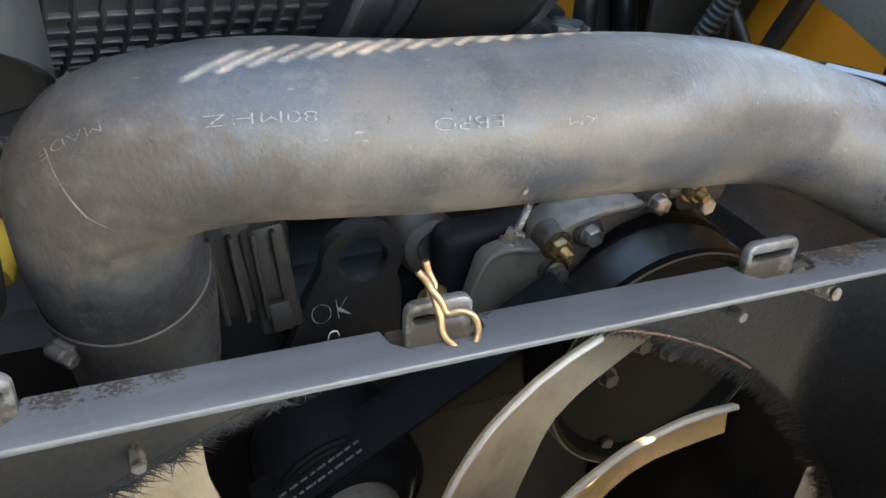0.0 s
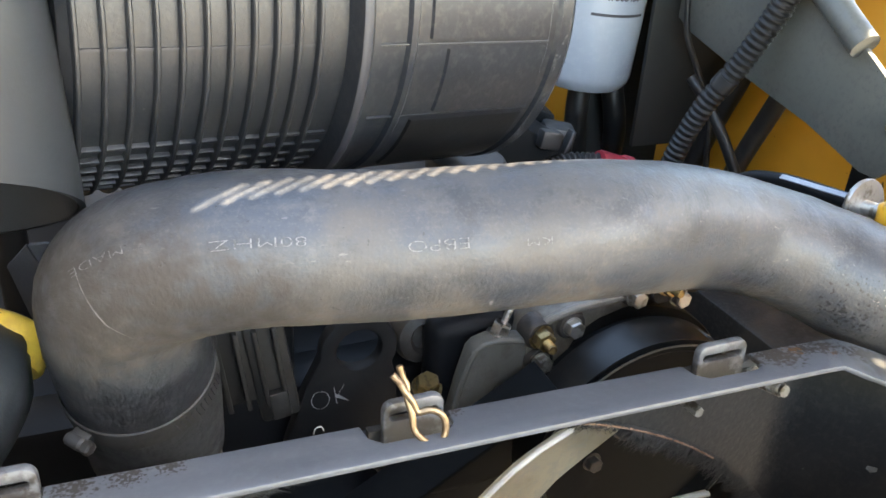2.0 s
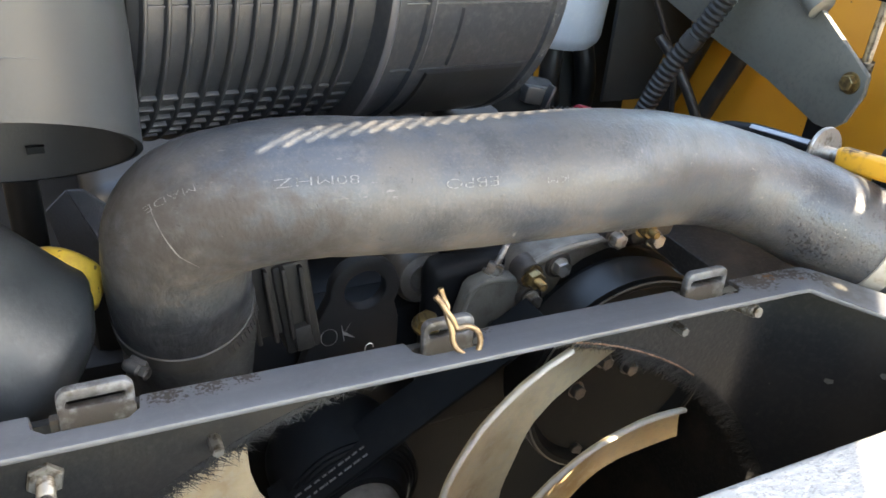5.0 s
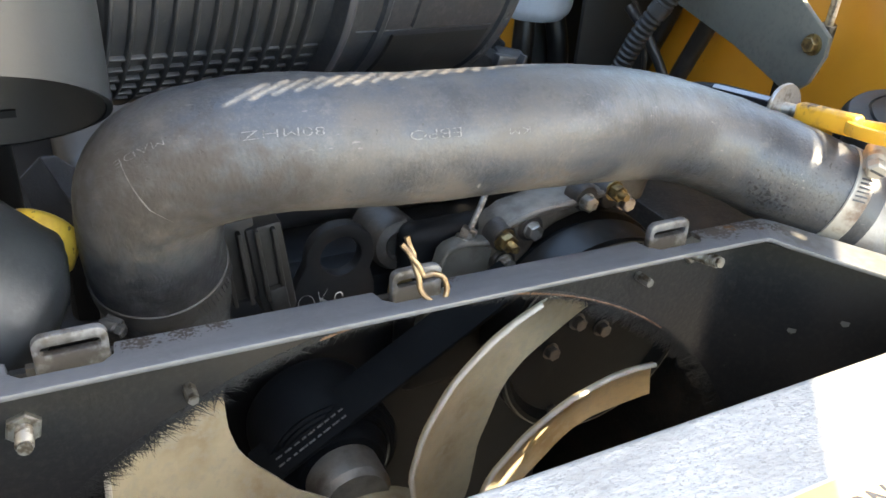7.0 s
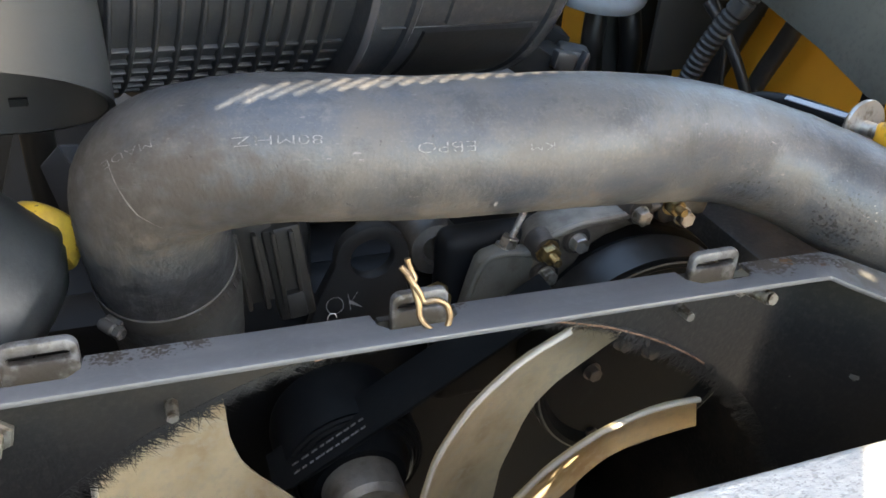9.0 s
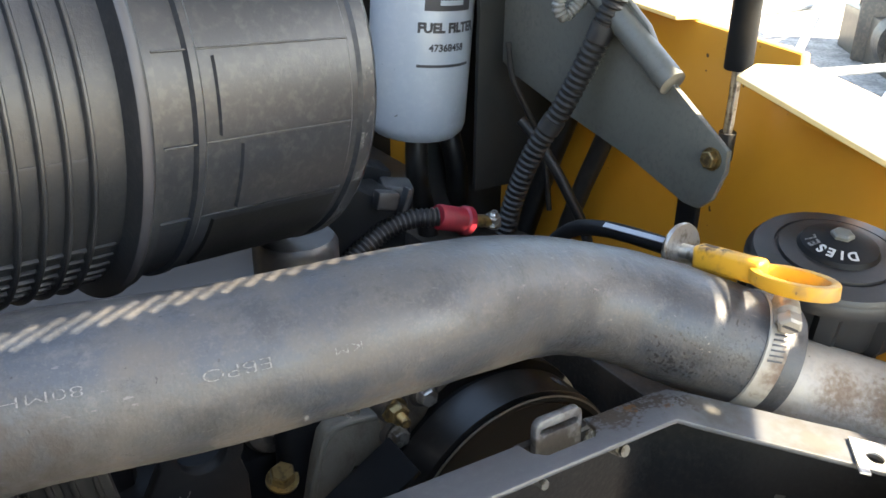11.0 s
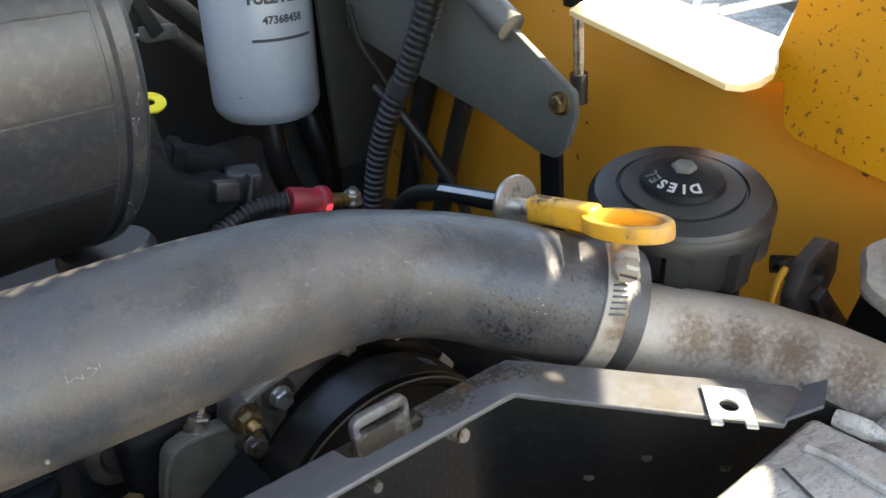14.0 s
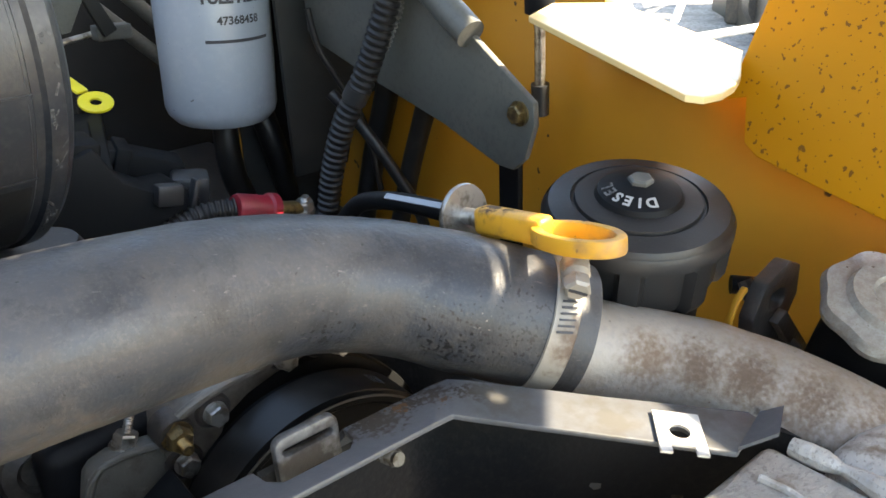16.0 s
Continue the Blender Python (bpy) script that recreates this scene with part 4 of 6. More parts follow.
# bristles round the opening
random.seed(4)
bb = bmesh.new()
for k in range(3400):
    a = radians(random.uniform(18, 168))
    L = random.uniform(0.004, 0.011) * (1.2 if a > radians(112) else 0.5 if a > radians(66) else 1.25)
    h = random.uniform(-0.003, 0.006)
    p = folded(CX + (CR + 0.003) * math.cos(a), CZ + (CR + 0.003) * math.sin(a), -0.0005)
    a2 = a + random.uniform(-0.05, 0.05)
    q = folded(CX + (CR - L) * math.cos(a2), CZ + (CR - L) * math.sin(a2), h)
    s = Vector((-math.sin(a), 0, math.cos(a))) * (0.00035 if a > radians(66) else 0.0006)
    o = Vector((0, 0.0004, 0))
    vs = [bb.verts.new(v) for v in (p - s, p + s, p + o * 2, q)]
    for f in ((0, 1, 3), (1, 2, 3), (2, 0, 3)):
        bb.faces.new([vs[i] for i in f])
tagged(part("bristle_seal", bb, "bristle", shroud, "black bristle seal round the fan opening", sharp=0), kind="stuff")

# scratched mark in the flange paint
for x0, y0, x1, y1 in ((0.207, 0.225, 0.198, 0.214), (0.206, 0.2245, 0.214, 0.2225), (0.203, 0.219, 0.209, 0.217), (0.198, 0.214, 0.207, 0.212)):
    z0, z1 = (FZ - 0.0005 + 0.12 * 0.203 - 0.022 * x - 0.12 * y for x, y in ((x0, y0), (x1, y1)))
    part("scratch", sweep([(x0, y0, z0), (x1, y1, z1)], 0.00035, 6), "chalk", shroud, "bare scratch in the paint")
tagged(part("wire_scrap", sweep(catmull([(0.0645, 0.2305, 1.5600), (0.0655, 0.2310, 1.5635), (0.0680, 0.2310, 1.5640), (0.0690, 0.2305, 1.5620)], 5), 0.00025, 6), "grimy_steel"), "thin dull scrap of wire on the shroud flange", "wire")
# hairpin clip in the middle tab
PIN = [(0.0995, 0.226, 1.5915), (0.1005, 0.2245, 1.5870), (0.1020, 0.2225, 1.5830), (0.1010, 0.2205, 1.5805), (0.1025, 0.2165, 1.5730), (0.1030, 0.2140, 1.5665), (0.1080, 0.2105, 1.5615),
       (0.1130, 0.2105, 1.5605), (0.1160, 0.2120, 1.5655), (0.1150, 0.2140, 1.5715), (0.1100, 0.2155, 1.5745), (0.1050, 0.2165, 1.5740), (0.1030, 0.2180, 1.5785), (0.1000, 0.2200, 1.5830), (0.0985, 0.2220, 1.5860), (0.0960, 0.2240, 1.5890)]
tagged(part("hairpin_clip", sweep(catmull(PIN, 6), 0.0015, 10), "wire"), "bent brass-coloured wire hairpin clip through a slotted tab", "clip")

# ---- fan ----
fan = thing("cooling_fan", (CX, 0.29, CZ), "tan plastic engine cooling fan with swept blades", "fan")
part("hub", lathe([(0.0, -0.02), (0.05, -0.02), (0.062, -0.012), (0.065, 0.03), (0.0, 0.03)], 40, basis((CX, 0.295, CZ), (0, 1, 0)), False), "blade", fan)


def table(r, rows):
    """Straight lines between (radius, value) rows."""
    for (r0, v0), (r1, v1) in zip(rows, rows[1:]):
        if r <= r1:
            return v0 + (v1 - v0) * (r - r0) / (r1 - r0)
    return rows[-1][1]


LEAD = [(0.05, -12), (0.09, -4), (0.13, 1.6), (0.168, 0), (0.206, -4), (0.244, -10), (0.27, -15.5)]
TRAIL = [(0.05, -55), (0.10, -40), (0.12, -33), (0.138, -28.5), (0.157, -27), (0.175, -25.6), (0.19, -25.2), (0.21, -26.5), (0.236, -29.5), (0.27, -33)]


def blade(mid):
    bm = bmesh.new()
    rows = []
    n, k = 22, 8
    for i in range(n + 1):
        u = i / n
        r = 0.060 + u * 0.208
        lead, trail = radians(mid + table(r, LEAD)), radians(mid + table(r, TRAIL))
        row = []
        for j in range(k + 1):
            v = j / k
            a = lead + (trail - lead) * v
            y = 0.264 + (0.022 + 0.014 * u) * v + 0.006 * math.sin(math.pi * v)
            row.append((CX + r * math.cos(a), y, CZ + r * math.sin(a)))
        rows.append(row)
    top = [[bm.verts.new(p) for p in row] for row in rows]
    low = [[bm.verts.new((p[0], p[1] + 0.003, p[2] - 0.001)) for p in row] for row in rows]
    for i in range(n):
        for j in range(k):
            bm.faces.new((top[i][j], top[i][j + 1], top[i + 1][j + 1], top[i + 1][j]))
            bm.faces.new((low[i][j], low[i + 1][j], low[i + 1][j + 1], low[i][j + 1]))
    edge = [(i, 0) for i in range(n + 1)] + [(n, j) for j in range(1, k + 1)] + [(i, k) for i in range(n - 1, -1, -1)] + [(0, j) for j in range(k - 1, 0, -1)]
    for (a, b), (c, d) in zip(edge, edge[1:] + edge[:1]):
        bm.faces.new((top[a][b], low[a][b], low[c][d], top[c][d]))
    bmesh.ops.recalc_face_normals(bm, faces=bm.faces)
    return bm


for mid in (84.4, 144.4, 205, 265, 325, 54.5):
    bl = part("blade", blade(mid), "blade", fan)
    # bright highlight of the leading edge, built as a pale strip
    rim = [(CX + r * math.cos(radians(mid + table(r, LEAD) - 0.4)), 0.2635, CZ + r * math.sin(radians(mid + table(r, LEAD) - 0.4))) for r in [0.075 + 0.0148 * k for k in range(14)]]
    part("pale_edge", sweep(rim, 0.0018, 8), "blade_edge", bl, "pale strip that paints the leading edge's highlight")

# ---- drive pulleys behind the fan ----
drive = thing("fan_drive", (0.115, 0.42, 1.33), "black grooved fan drive pulley with a steel shaft", "pulley")
dm = basis((0.115, 0.37, 1.31), (0, -1, 0))
prof = [(0.0, -0.06), (0.054, -0.06), (0.056, -0.052), (0.056, -0.002)]
for k in range(4):
    prof += [(0.0555 - 0.0035 * k, 0.0005 + 0.002 * k), (0.0535 - 0.0035 * k, 0.0003 + 0.002 * k)]
prof += [(0.041, 0.012), (0.036, 0.02), (0.0, 0.02)]
part("grooved_wheel", lathe(prof, 56, dm, False), "pulley", drive)
part("shaft", lathe([(0.0, 0.02), (0.030, 0.02), (0.030, 0.045), (0.026, 0.05), (0.0, 0.05)], 32, dm, False), "alu", drive, "dull metal shaft end")
rib = thing("drive_belt", (0.14, 0.40, 1.36), "ribbed black drive belt with pale unreadable print", "belt")
c0, c1 = Vector((0.052, 0.366, 1.322)), Vector((0.262, 0.366, 1.452))
cx = (c1 - c0).normalized()
cmx = Matrix((cx, Vector((0, 1, 0)), cx.cross(Vector((0, 1, 0))))).transposed().to_4x4()
cmx.translation = (c0 + c1) / 2
flat = part("run", box(((c1 - c0).length, 0.042, 0.004), cmx, 0.001), "pulley", rib)
random.seed(9)
for row in (-0.012, -0.004):
    x = -0.105
    while x < -0.045:
        w = random.uniform(0.003, 0.008)
        part("print_bar", box((w, 0.0018, 0.0003), cmx @ pose(x + w / 2, row, 0.0022)), "hose_print", flat, sharp=0)
        x += w + random.uniform(0.0012, 0.003)
wheel = thing("belt_pulley", (0.362, 0.40, 1.38), "large glossy black belt pulley", "pulley")
WC, WR = (0.351, 1.374), 0.0945
wm = basis((WC[0], 0.353, WC[1]), (0, -1, 0))
part("rim", lathe([(0.0, -0.046), (WR - 0.002, -0.046), (WR - 0.001, -0.042), (WR - 0.001, -0.002), (WR + 0.0005, 0.0), (WR - 0.004, 0.0), (WR - 0.007, -0.003), (WR - 0.010, -0.010), (0.03, -0.014), (0.0, -0.014)], 96, wm, False), "pulley", wheel)
part("belt", lathe([(WR - 0.002, -0.038), (WR + 0.0030, -0.037), (WR + 0.0030, -0.004), (WR - 0.002, -0.003)], 96, wm, False), "gloss_black", wheel, "flat glossy black rubber belt")
part("bead", lathe([(WR + 0.0004, -0.0008), (WR + 0.0014, 0.0004), (WR - 0.0002, 0.0008)], 96, wm, False), "plate", wheel, "thin bare metal rim edge")
for x, y, z in ((0.3345, 0.366, 1.388), (0.363, 0.366, 1.374), (0.311, 0.366, 1.363), (0.320, 0.366, 1.296)):
    bolt("hub_bolt", (x, y, z), (0, -1, 0.05), 0.011, 0.007, "oily_iron", "oily dark hub bolt", 0.008, parent=wheel)
for k in range(4):
    part("print_bar", box((0.0008, 0.012, 0.0004), wm @ Matrix.Rotation(radians(62 - 1.6 * k), 4, "Z") @ pose(WR + 0.0032, 0, -0.020, 90, 0, 90)), "hose_print", wheel, sharp=0)

# ---- engine front ----
block = thing("engine_block", (0.15, 0.70, 0.64), "oily dark cast-iron engine block", "engine")
part("block", joined(box((0.56, 0.42, 0.75), pose(0.14, 0.72, 1.03), 0.012), box((0.16, 0.10, 0.10), pose(0.03, 0.53, 1.42), 0.012)), "black_paint", block)
part("timing_cover", box((0.50, 0.05, 0.62), pose(0.15, 0.49, 1.10), 0.01), "black_paint", block, "black painted timing cover")
part("rocker_cover", box((0.40, 0.34, 0.10), pose(0.16, 0.74, 1.45), 0.02, 3), "black_plastic", block, "black plastic rocker cover")
part("front_cover", box((0.22, 0.03, 0.17), pose(0.31, 0.445, 1.38), 0.012, 3), "black_paint", block)
fl_m = Matrix.Translation((0, 0.425, 0)) @ YZ
arc = circle_pts(0.354, 1.357, 0.1125, 26, radians(15), radians(165)) + circle_pts(0.354, 1.357, 0.080, 26, radians(165), radians(15))
part("gasket_ring", prism(arc, 0.016, fl_m, 0.002), "gloss_black", block, "black curved housing flange")
lug = [(0.262, 1.428), (0.2645, 1.455), (0.271, 1.470), (0.285, 1.479), (0.310, 1.4835), (0.345, 1.486), (0.372, 1.492), (0.392, 1.492), (0.398, 1.482), (0.385, 1.4775), (0.366, 1.4745), (0.345, 1.4715), (0.325, 1.466), (0.309, 1.457),
       (0.301, 1.442), (0.302, 1.422), (0.288, 1.412), (0.270, 1.416)]
part("housing_lug", prism(lug, 0.036, Matrix.Translation((0, 0.440, 0)) @ YZ, 0.004), "alu", block, "dirty cast aluminium housing with bolt lugs")
part("lug_rib", sweep(catmull([(0.266, 0.407, 1.452), (0.274, 0.405, 1.469), (0.300, 0.404, 1.4795), (0.340, 0.404, 1.4830), (0.375, 0.404, 1.4885)], 6), 0.0035, 10), "alu", block)
for x, z in ((0.2735, 1.4625), (0.299, 1.467), (0.2755, 1.440), (0.351, 1.4865), (0.378, 1.484)):
    part("bolt_boss", lathe([(0.0125, -0.01), (0.0120, 0.004), (0.0105, 0.006), (0.0, 0.006)], 24, basis((x, 0.407, z), (0, -1, 0)), False), "oily_iron", block, "dark round bolt boss")
part("rear_housing", box((0.05, 0.05, 0.03), pose(0.415, 0.450, 1.478, 0, 14, 0), 0.006, 3), "alu", block, "dusty cast boss behind the pulley")
part("round_housing", lathe([(0.0, -0.05), (0.024, -0.05), (0.024, -0.006), (0.021, 0.0), (0.013, 0.002), (0.010, -0.002), (0.0, -0.002)], 40, basis((0.203, 0.452, 1.443), (0, -1, 0.12)), False), "dark_paint", block, "oily round cast housing")
bg = "engine front bolts"
bolt("flange_nut", (0.2735, 0.401, 1.462), (-0.05, -1, 0.05), 0.014, 0.010, "brass", "brass-coloured nut on a stud", 0.010, 0.010, 0.004, group=bg)
bolt("flange_nut", (0.379, 0.401, 1.4895), (0, -1, 0.05), 0.013, 0.009, "brass", "brass-coloured nut on a stud", 0.009, 0.008, 0.004, group=bg)
for x, z, y in ((0.299, 1.4665, 0.401), (0.2755, 1.440, 0.401), (0.351, 1.4835, 0.401), (0.392, 1.477, 0.401)):
    bolt("hex_bolt", (x, y, z), (0, -1, 0.05), 0.0125, 0.008, "steel", "zinc-plated flanged hex bolt", 0.008, 0, group=bg)
# tensioner bracket with its hex bolt
br = prism([(0.203, 1.38), (0.214, 1.434), (0.220, 1.456), (0.225, 1.461), (0.236, 1.464), (0.264, 1.460), (0.270, 1.452), (0.272, 1.430), (0.256, 1.405), (0.250, 1.38)], 0.014, Matrix.Translation((0, 0.420, 0)) @ YZ, 0.003,
           [[(0.243, 1.408), (0.248, 1.416), (0.244, 1.421), (0.238, 1.411)]])
tens = part("tensioner_bracket", br, "olive_bracket")
part("boss", lathe([(0.0105, -0.014), (0.0100, 0.002), (0.0085, 0.004), (0.0, 0.004)], 24, basis((0.246, 0.417, 1.456), (0, -0.25, 1)), False), "olive_bracket", tens)
part("edge_rib", sweep(catmull([(0.206, 0.408, 1.385), (0.215, 0.407, 1.430), (0.224, 0.407, 1.455), (0.238, 0.407, 1.4605), (0.262, 0.407, 1.4575)], 6), 0.0028, 10), "olive_bracket", tens)
tagged(tens, "dirty grey cast bracket beside the pulley", "bracket")
bolt("hex_bolt", (0.246, 0.416, 1.461), (0.42, 0.05, 1), 0.013, 0.009, "steel", "zinc-plated hex bolt standing on the bracket", 0.009, 0.030, 0.0030, group=bg)
bolt("hex_bolt", (0.197, 0.43, 1.413), (0, -0.3, 1), 0.016, 0.010, "brass", "rusty brown hex bolt head", 0.012, 0, group=bg)
# lifting bracket with chalk letters
lb = prism([(0.176, 1.375), (0.176, 1.42)] + circle_pts(0.1465, 1.451, 0.0290, 16, radians(-30), radians(185)) + [(0.106, 1.425), (0.090, 1.375)], 0.012, Matrix.Translation((0, 0.45, 0)) @ YZ, 0.002,
           [circle_pts(0.1465, 1.4515, 0.0168, 28)])
lift = part("lifting_bracket", lb, "bracket_black", sharp=30)
tagged(lift, "black steel lifting bracket with a round eye", "bracket")
ok = letters("OK", 0.026, -0.0010)
ok.transform(Matrix.Translation((0.1240, 0.4375, 1.4140)) @ Matrix.Rotation(radians(90), 4, "X") @ Matrix.Rotation(radians(8), 4, "Z") @ Matrix.Diagonal((0.82, 1.0, 1, 1)))
part("chalk_mark", ok, "chalk", lift, "hand-written white chalk letters", sharp=0)
# black connectors beside the bracket
con = thing("wire_connector", (0.062, 0.40, 1.47), "dusty black multi-pin wire connectors", "connector")
part("housing", box((0.026, 0.03, 0.060), pose(0.052, 0.385, 1.505, 0, -6, 0), 0.003), "shroud", con)
part("lock_tab", box((0.024, 0.026, 0.070), pose(0.072, 0.380, 1.496, 0, -8, 0), 0.003), "shroud", con)
for k in range(4):
    part("rib", box((0.003, 0.006, 0.055), pose(0.043 + 0.011 * k, 0.366, 1.502, 0, -7, 0), 0.001), "shroud", con)
part("latch", box((0.012, 0.008, 0.02), pose(0.075, 0.366, 1.475, 0, -8, 0), 0.002), "shroud", con)

# ---- air cleaner ----
AX = Vector((0.9776, 0.2024, -0.0573)).normalized()
AP = Vector((0.205, 0.4797, 1.6937))
RA = 0.108
acm = basis(AP, AX)
ac = thing("air_cleaner", (0.13, 0.48, 1.585), "black ribbed plastic air cleaner canister", "air cleaner")
body = [(0.0, 0.036), (0.092, 0.036), (0.100, 0.034), (RA - 0.002, 0.030), (RA + 0.001, 0.026), (RA + 0.001, 0.018), (RA - 0.001, 0.016), (RA - 0.001, 0.012), (RA, 0.011), (RA, -0.076), (RA + 0.0015, -0.0775), (RA + 0.0015, -0.081), (RA - 0.001, -0.0825), (RA - 0.001, -0.098),
        (RA + 0.004, -0.100), (RA + 0.004, -0.104)]
part("smooth_body", lathe(body, 96, acm, False), "canister", ac)
ribbed = [(RA + 0.004, -0.104), (RA + 0.006, -0.106), (RA + 0.006, -0.111), (RA - 0.0045, -0.114), (RA - 0.0060, -0.238), (RA - 0.012, -0.243), (0.0, -0.243)]
part("ribbed_body", lathe(ribbed, 96, acm, False), "ribbed", ac)
for k in range(11):
    h = -0.1294 - 0.01084 * k
    rr = RA - 0.002 - 0.002 * (-h - 0.113) / 0.13
    part("rib", lathe([(rr - 0.006, h - 0.0016), (rr + 0.0010, h - 0.0011), (rr + 0.0016, h - 0.0005), (rr + 0.0016, h + 0.0005), (rr + 0.0010, h + 0.0011), (rr - 0.006, h + 0.0016)], 96, acm, False), "ribbed", ac)
for a in (214, 219, 224, 229, 234, 239):
    part("lower_rib", box((0.007, 0.0024, 0.122), acm @ Matrix.Rotation(radians(a), 4, "Z") @ pose(RA - 0.0066, 0, -0.177), 0.0008), "ribbed", ac)
for a, z0, z1 in ((161, -0.098, 0.012), (184.6, -0.098, 0.012), (207.5, -0.098, 0.012)):
    part("raised_line", box((0.0022, 0.0011, z1 - z0), acm @ Matrix.Rotation(radians(a), 4, "Z") @ pose(RA - 0.0005, 0, (z0 + z1) / 2), 0.0005), "canister", ac)
for a0, a1, z0, z1 in ((186, 206, -0.058, 0.010), (209, 235, -0.070, 0.010), (163, 183, -0.070, 0.010)):
    pan = bmesh.new()
    grid = [[pan.verts.new(acm @ Vector(((RA + dr) * math.cos(radians(a0 + (a1 - a0) * k / 10)), (RA + dr) * math.sin(radians(a0 + (a1 - a0) * k / 10)), z))) for k in range(11)]
            for z, dr in ((z0, -0.001), (z0 + 0.0015, 0.0016), (z1 - 0.0015, 0.0016), (z1, -0.001))]
    for g0, g1 in zip(grid, grid[1:]):
        for k in range(10):
            pan.faces.new((g0[k], g0[k + 1], g1[k + 1], g1[k]))
    bmesh.ops.recalc_face_normals(pan, faces=pan.faces)
    part("raised_panel", pan, "gloss_black" if a0 == 209 else "canister", ac)
part("parting_line", box((0.003, 0.0012, 0.125), acm @ Matrix.Rotation(radians(185), 4, "Z") @ pose(RA - 0.0062, 0, -0.1755)), "ink", ac, "thin dark moulding line")
part("rim_screw", lathe([(0.0016, -0.002), (0.0016, 0.001), (0.0, 0.0015)], 12, basis((0.0985, 0.3655, 1.7035), (-0.15, -1, 0.08)), False), "steel", ac, "small bright screw head")
part("seam_line", lathe([(RA + 0.0060, -0.1060), (RA + 0.0066, -0.1070), (RA + 0.0066, -0.1100), (RA + 0.0060, -0.1110)], 96, acm, False), "ink", ac, "thin dark joint line")

random.seed(21)
for k in range(26):
    a, hgt = radians(random.uniform(168, 232)), random.choice((0.0195, 0.0215, 0.0240))
    rr = RA + 0.0007
    wid = random.uniform(0.0008, 0.0022)
    part("worn_mark", box((0.0008, random.uniform(0.002, 0.008), wid), acm @ Matrix.Rotation(a, 4, "Z") @ pose(rr, 0, hgt + random.uniform(-0.001, 0.001), random.uniform(-40, 40), 0, 0), 0.0003, 1), "worn_mark", ac, "pale worn mark on the rim")
# intake elbow hanging beside the canister
el = bmesh.new()
EC, ER = Vector((-0.0766, 0.343, 0)), 0.0605
rows = []
for i in range(15):
    u = i / 14
    row = []
    for k in range(56):
        a = 2 * math.pi * k / 56
        x, y = math.cos(a), math.sin(a)
        z0 = 1.6285 - 0.0405 * y - 0.003 * x
        z = z0 + (1.90 - z0) * u
        lean = 0.9 * max(0.0, z - 1.68) ** 2
        row.append((EC.x + (ER + 0.003 * (1 - u)) * x - lean, EC.y + (ER + 0.003 * (1 - u)) * y, z))
    rows.append(row)
vo = [[el.verts.new(p) for p in row] for row in rows]
vi = [[el.verts.new((EC.x + (p[0] - EC.x) * 0.955, EC.y + (p[1] - EC.y) * 0.955, p[2])) for p in row] for row in rows]
for i in range(14):
    for k in range(56):
        k2 = (k + 1) % 56
        el.faces.new((vo[i][k], vo[i][k2], vo[i + 1][k2], vo[i + 1][k]))
for k in range(56):
    k2 = (k + 1) % 56
    el.faces.new((vo[0][k], vi[0][k], vi[0][k2], vo[0][k2]))
    el.faces.new((vo[14][k], vo[14][k2], vi[14][k2], vi[14][k]))
bmesh.ops.recalc_face_normals(el, faces=el.faces)
inner = bmesh.new()
iv = [[inner.verts.new((EC.x + (p[0] - EC.x) * 0.945, EC.y + (p[1] - EC.y) * 0.945, p[2] + 0.001)) for p in row] for row in rows]
for i in range(14):
    for k in range(56):
        inner.faces.new((iv[i][k], iv[i + 1][k], iv[i + 1][(k + 1) % 56], iv[i][(k + 1) % 56]))
inner.faces.new(iv[14])
duct = thing("intake_duct", (-0.08, 0.343, 1.60), "wide grey plastic intake duct with an open lower end", "duct")
wall_d = part("duct_wall", el, "elbow", duct, sharp=40)
part("lining", inner, "black_plastic", duct, "dark inside of the duct")
part("drain_slot", box((0.009, 0.003, 0.004), pose(-0.0627, 0.3990, 1.6080)), "pulley", wall_d, "small dark slot")
part("moulding_line", sweep([(EC.x + (ER + 0.0035) * math.cos(radians(a)) - 0.003, EC.y + (ER + 0.0035) * math.sin(radians(a)), 1.664 - 0.030 * math.sin(radians(a))) for a in range(180, 361, 6)], 0.0003, 6), "elbow", wall_d)

# ---- coolant tank with yellow cap ----
tank = thing("expansion_tank", (-0.12, 0.33, 1.49), "dusty black plastic expansion tank with a yellow cap", "tank")
tb = lathe([(0.0, -0.054), (0.020, -0.052), (0.038, -0.047), (0.050, -0.037), (0.0515, -0.032), (0.0545, -0.032), (0.0560, -0.029), (0.0555, -0.022), (0.0565, 0.01), (0.0565, 0.028), (0.0550, 0.030), (0.0565, 0.032), (0.0565, 0.13), (0.045, 0.15), (0.0, 0.155)], 64, basis((-0.108, 0.327, 1.543), (-0.72, 0.05, 0.69)), False)
part("body", tb, "tank", tank)
part("cap", lathe([(0.0, 0.001), (0.0165, 0.001), (0.0190, -0.0005), (0.0205, -0.003), (0.0210, -0.008), (0.0215, -0.018), (0.0205, -0.020), (0.0, -0.020)], 48, basis((-0.0545, 0.366, 1.5535), (0.47, 0.68, 0.50)), False), "yellow_cap", tank, "screw cap of dirty yellow plastic")
tagged(part("upright_tube", sweep([(-0.083, 0.60, 1.40), (-0.083, 0.60, 1.50), (-0.082, 0.60, 1.60)], 0.013, 20), "gloss_black"), "glossy black upright tube behind the tank", "tube")
flap = thing("rubber_flap", (-0.035, 0.435, 1.50), "folded dusty blue-grey rubber flap behind the tank", "flap")


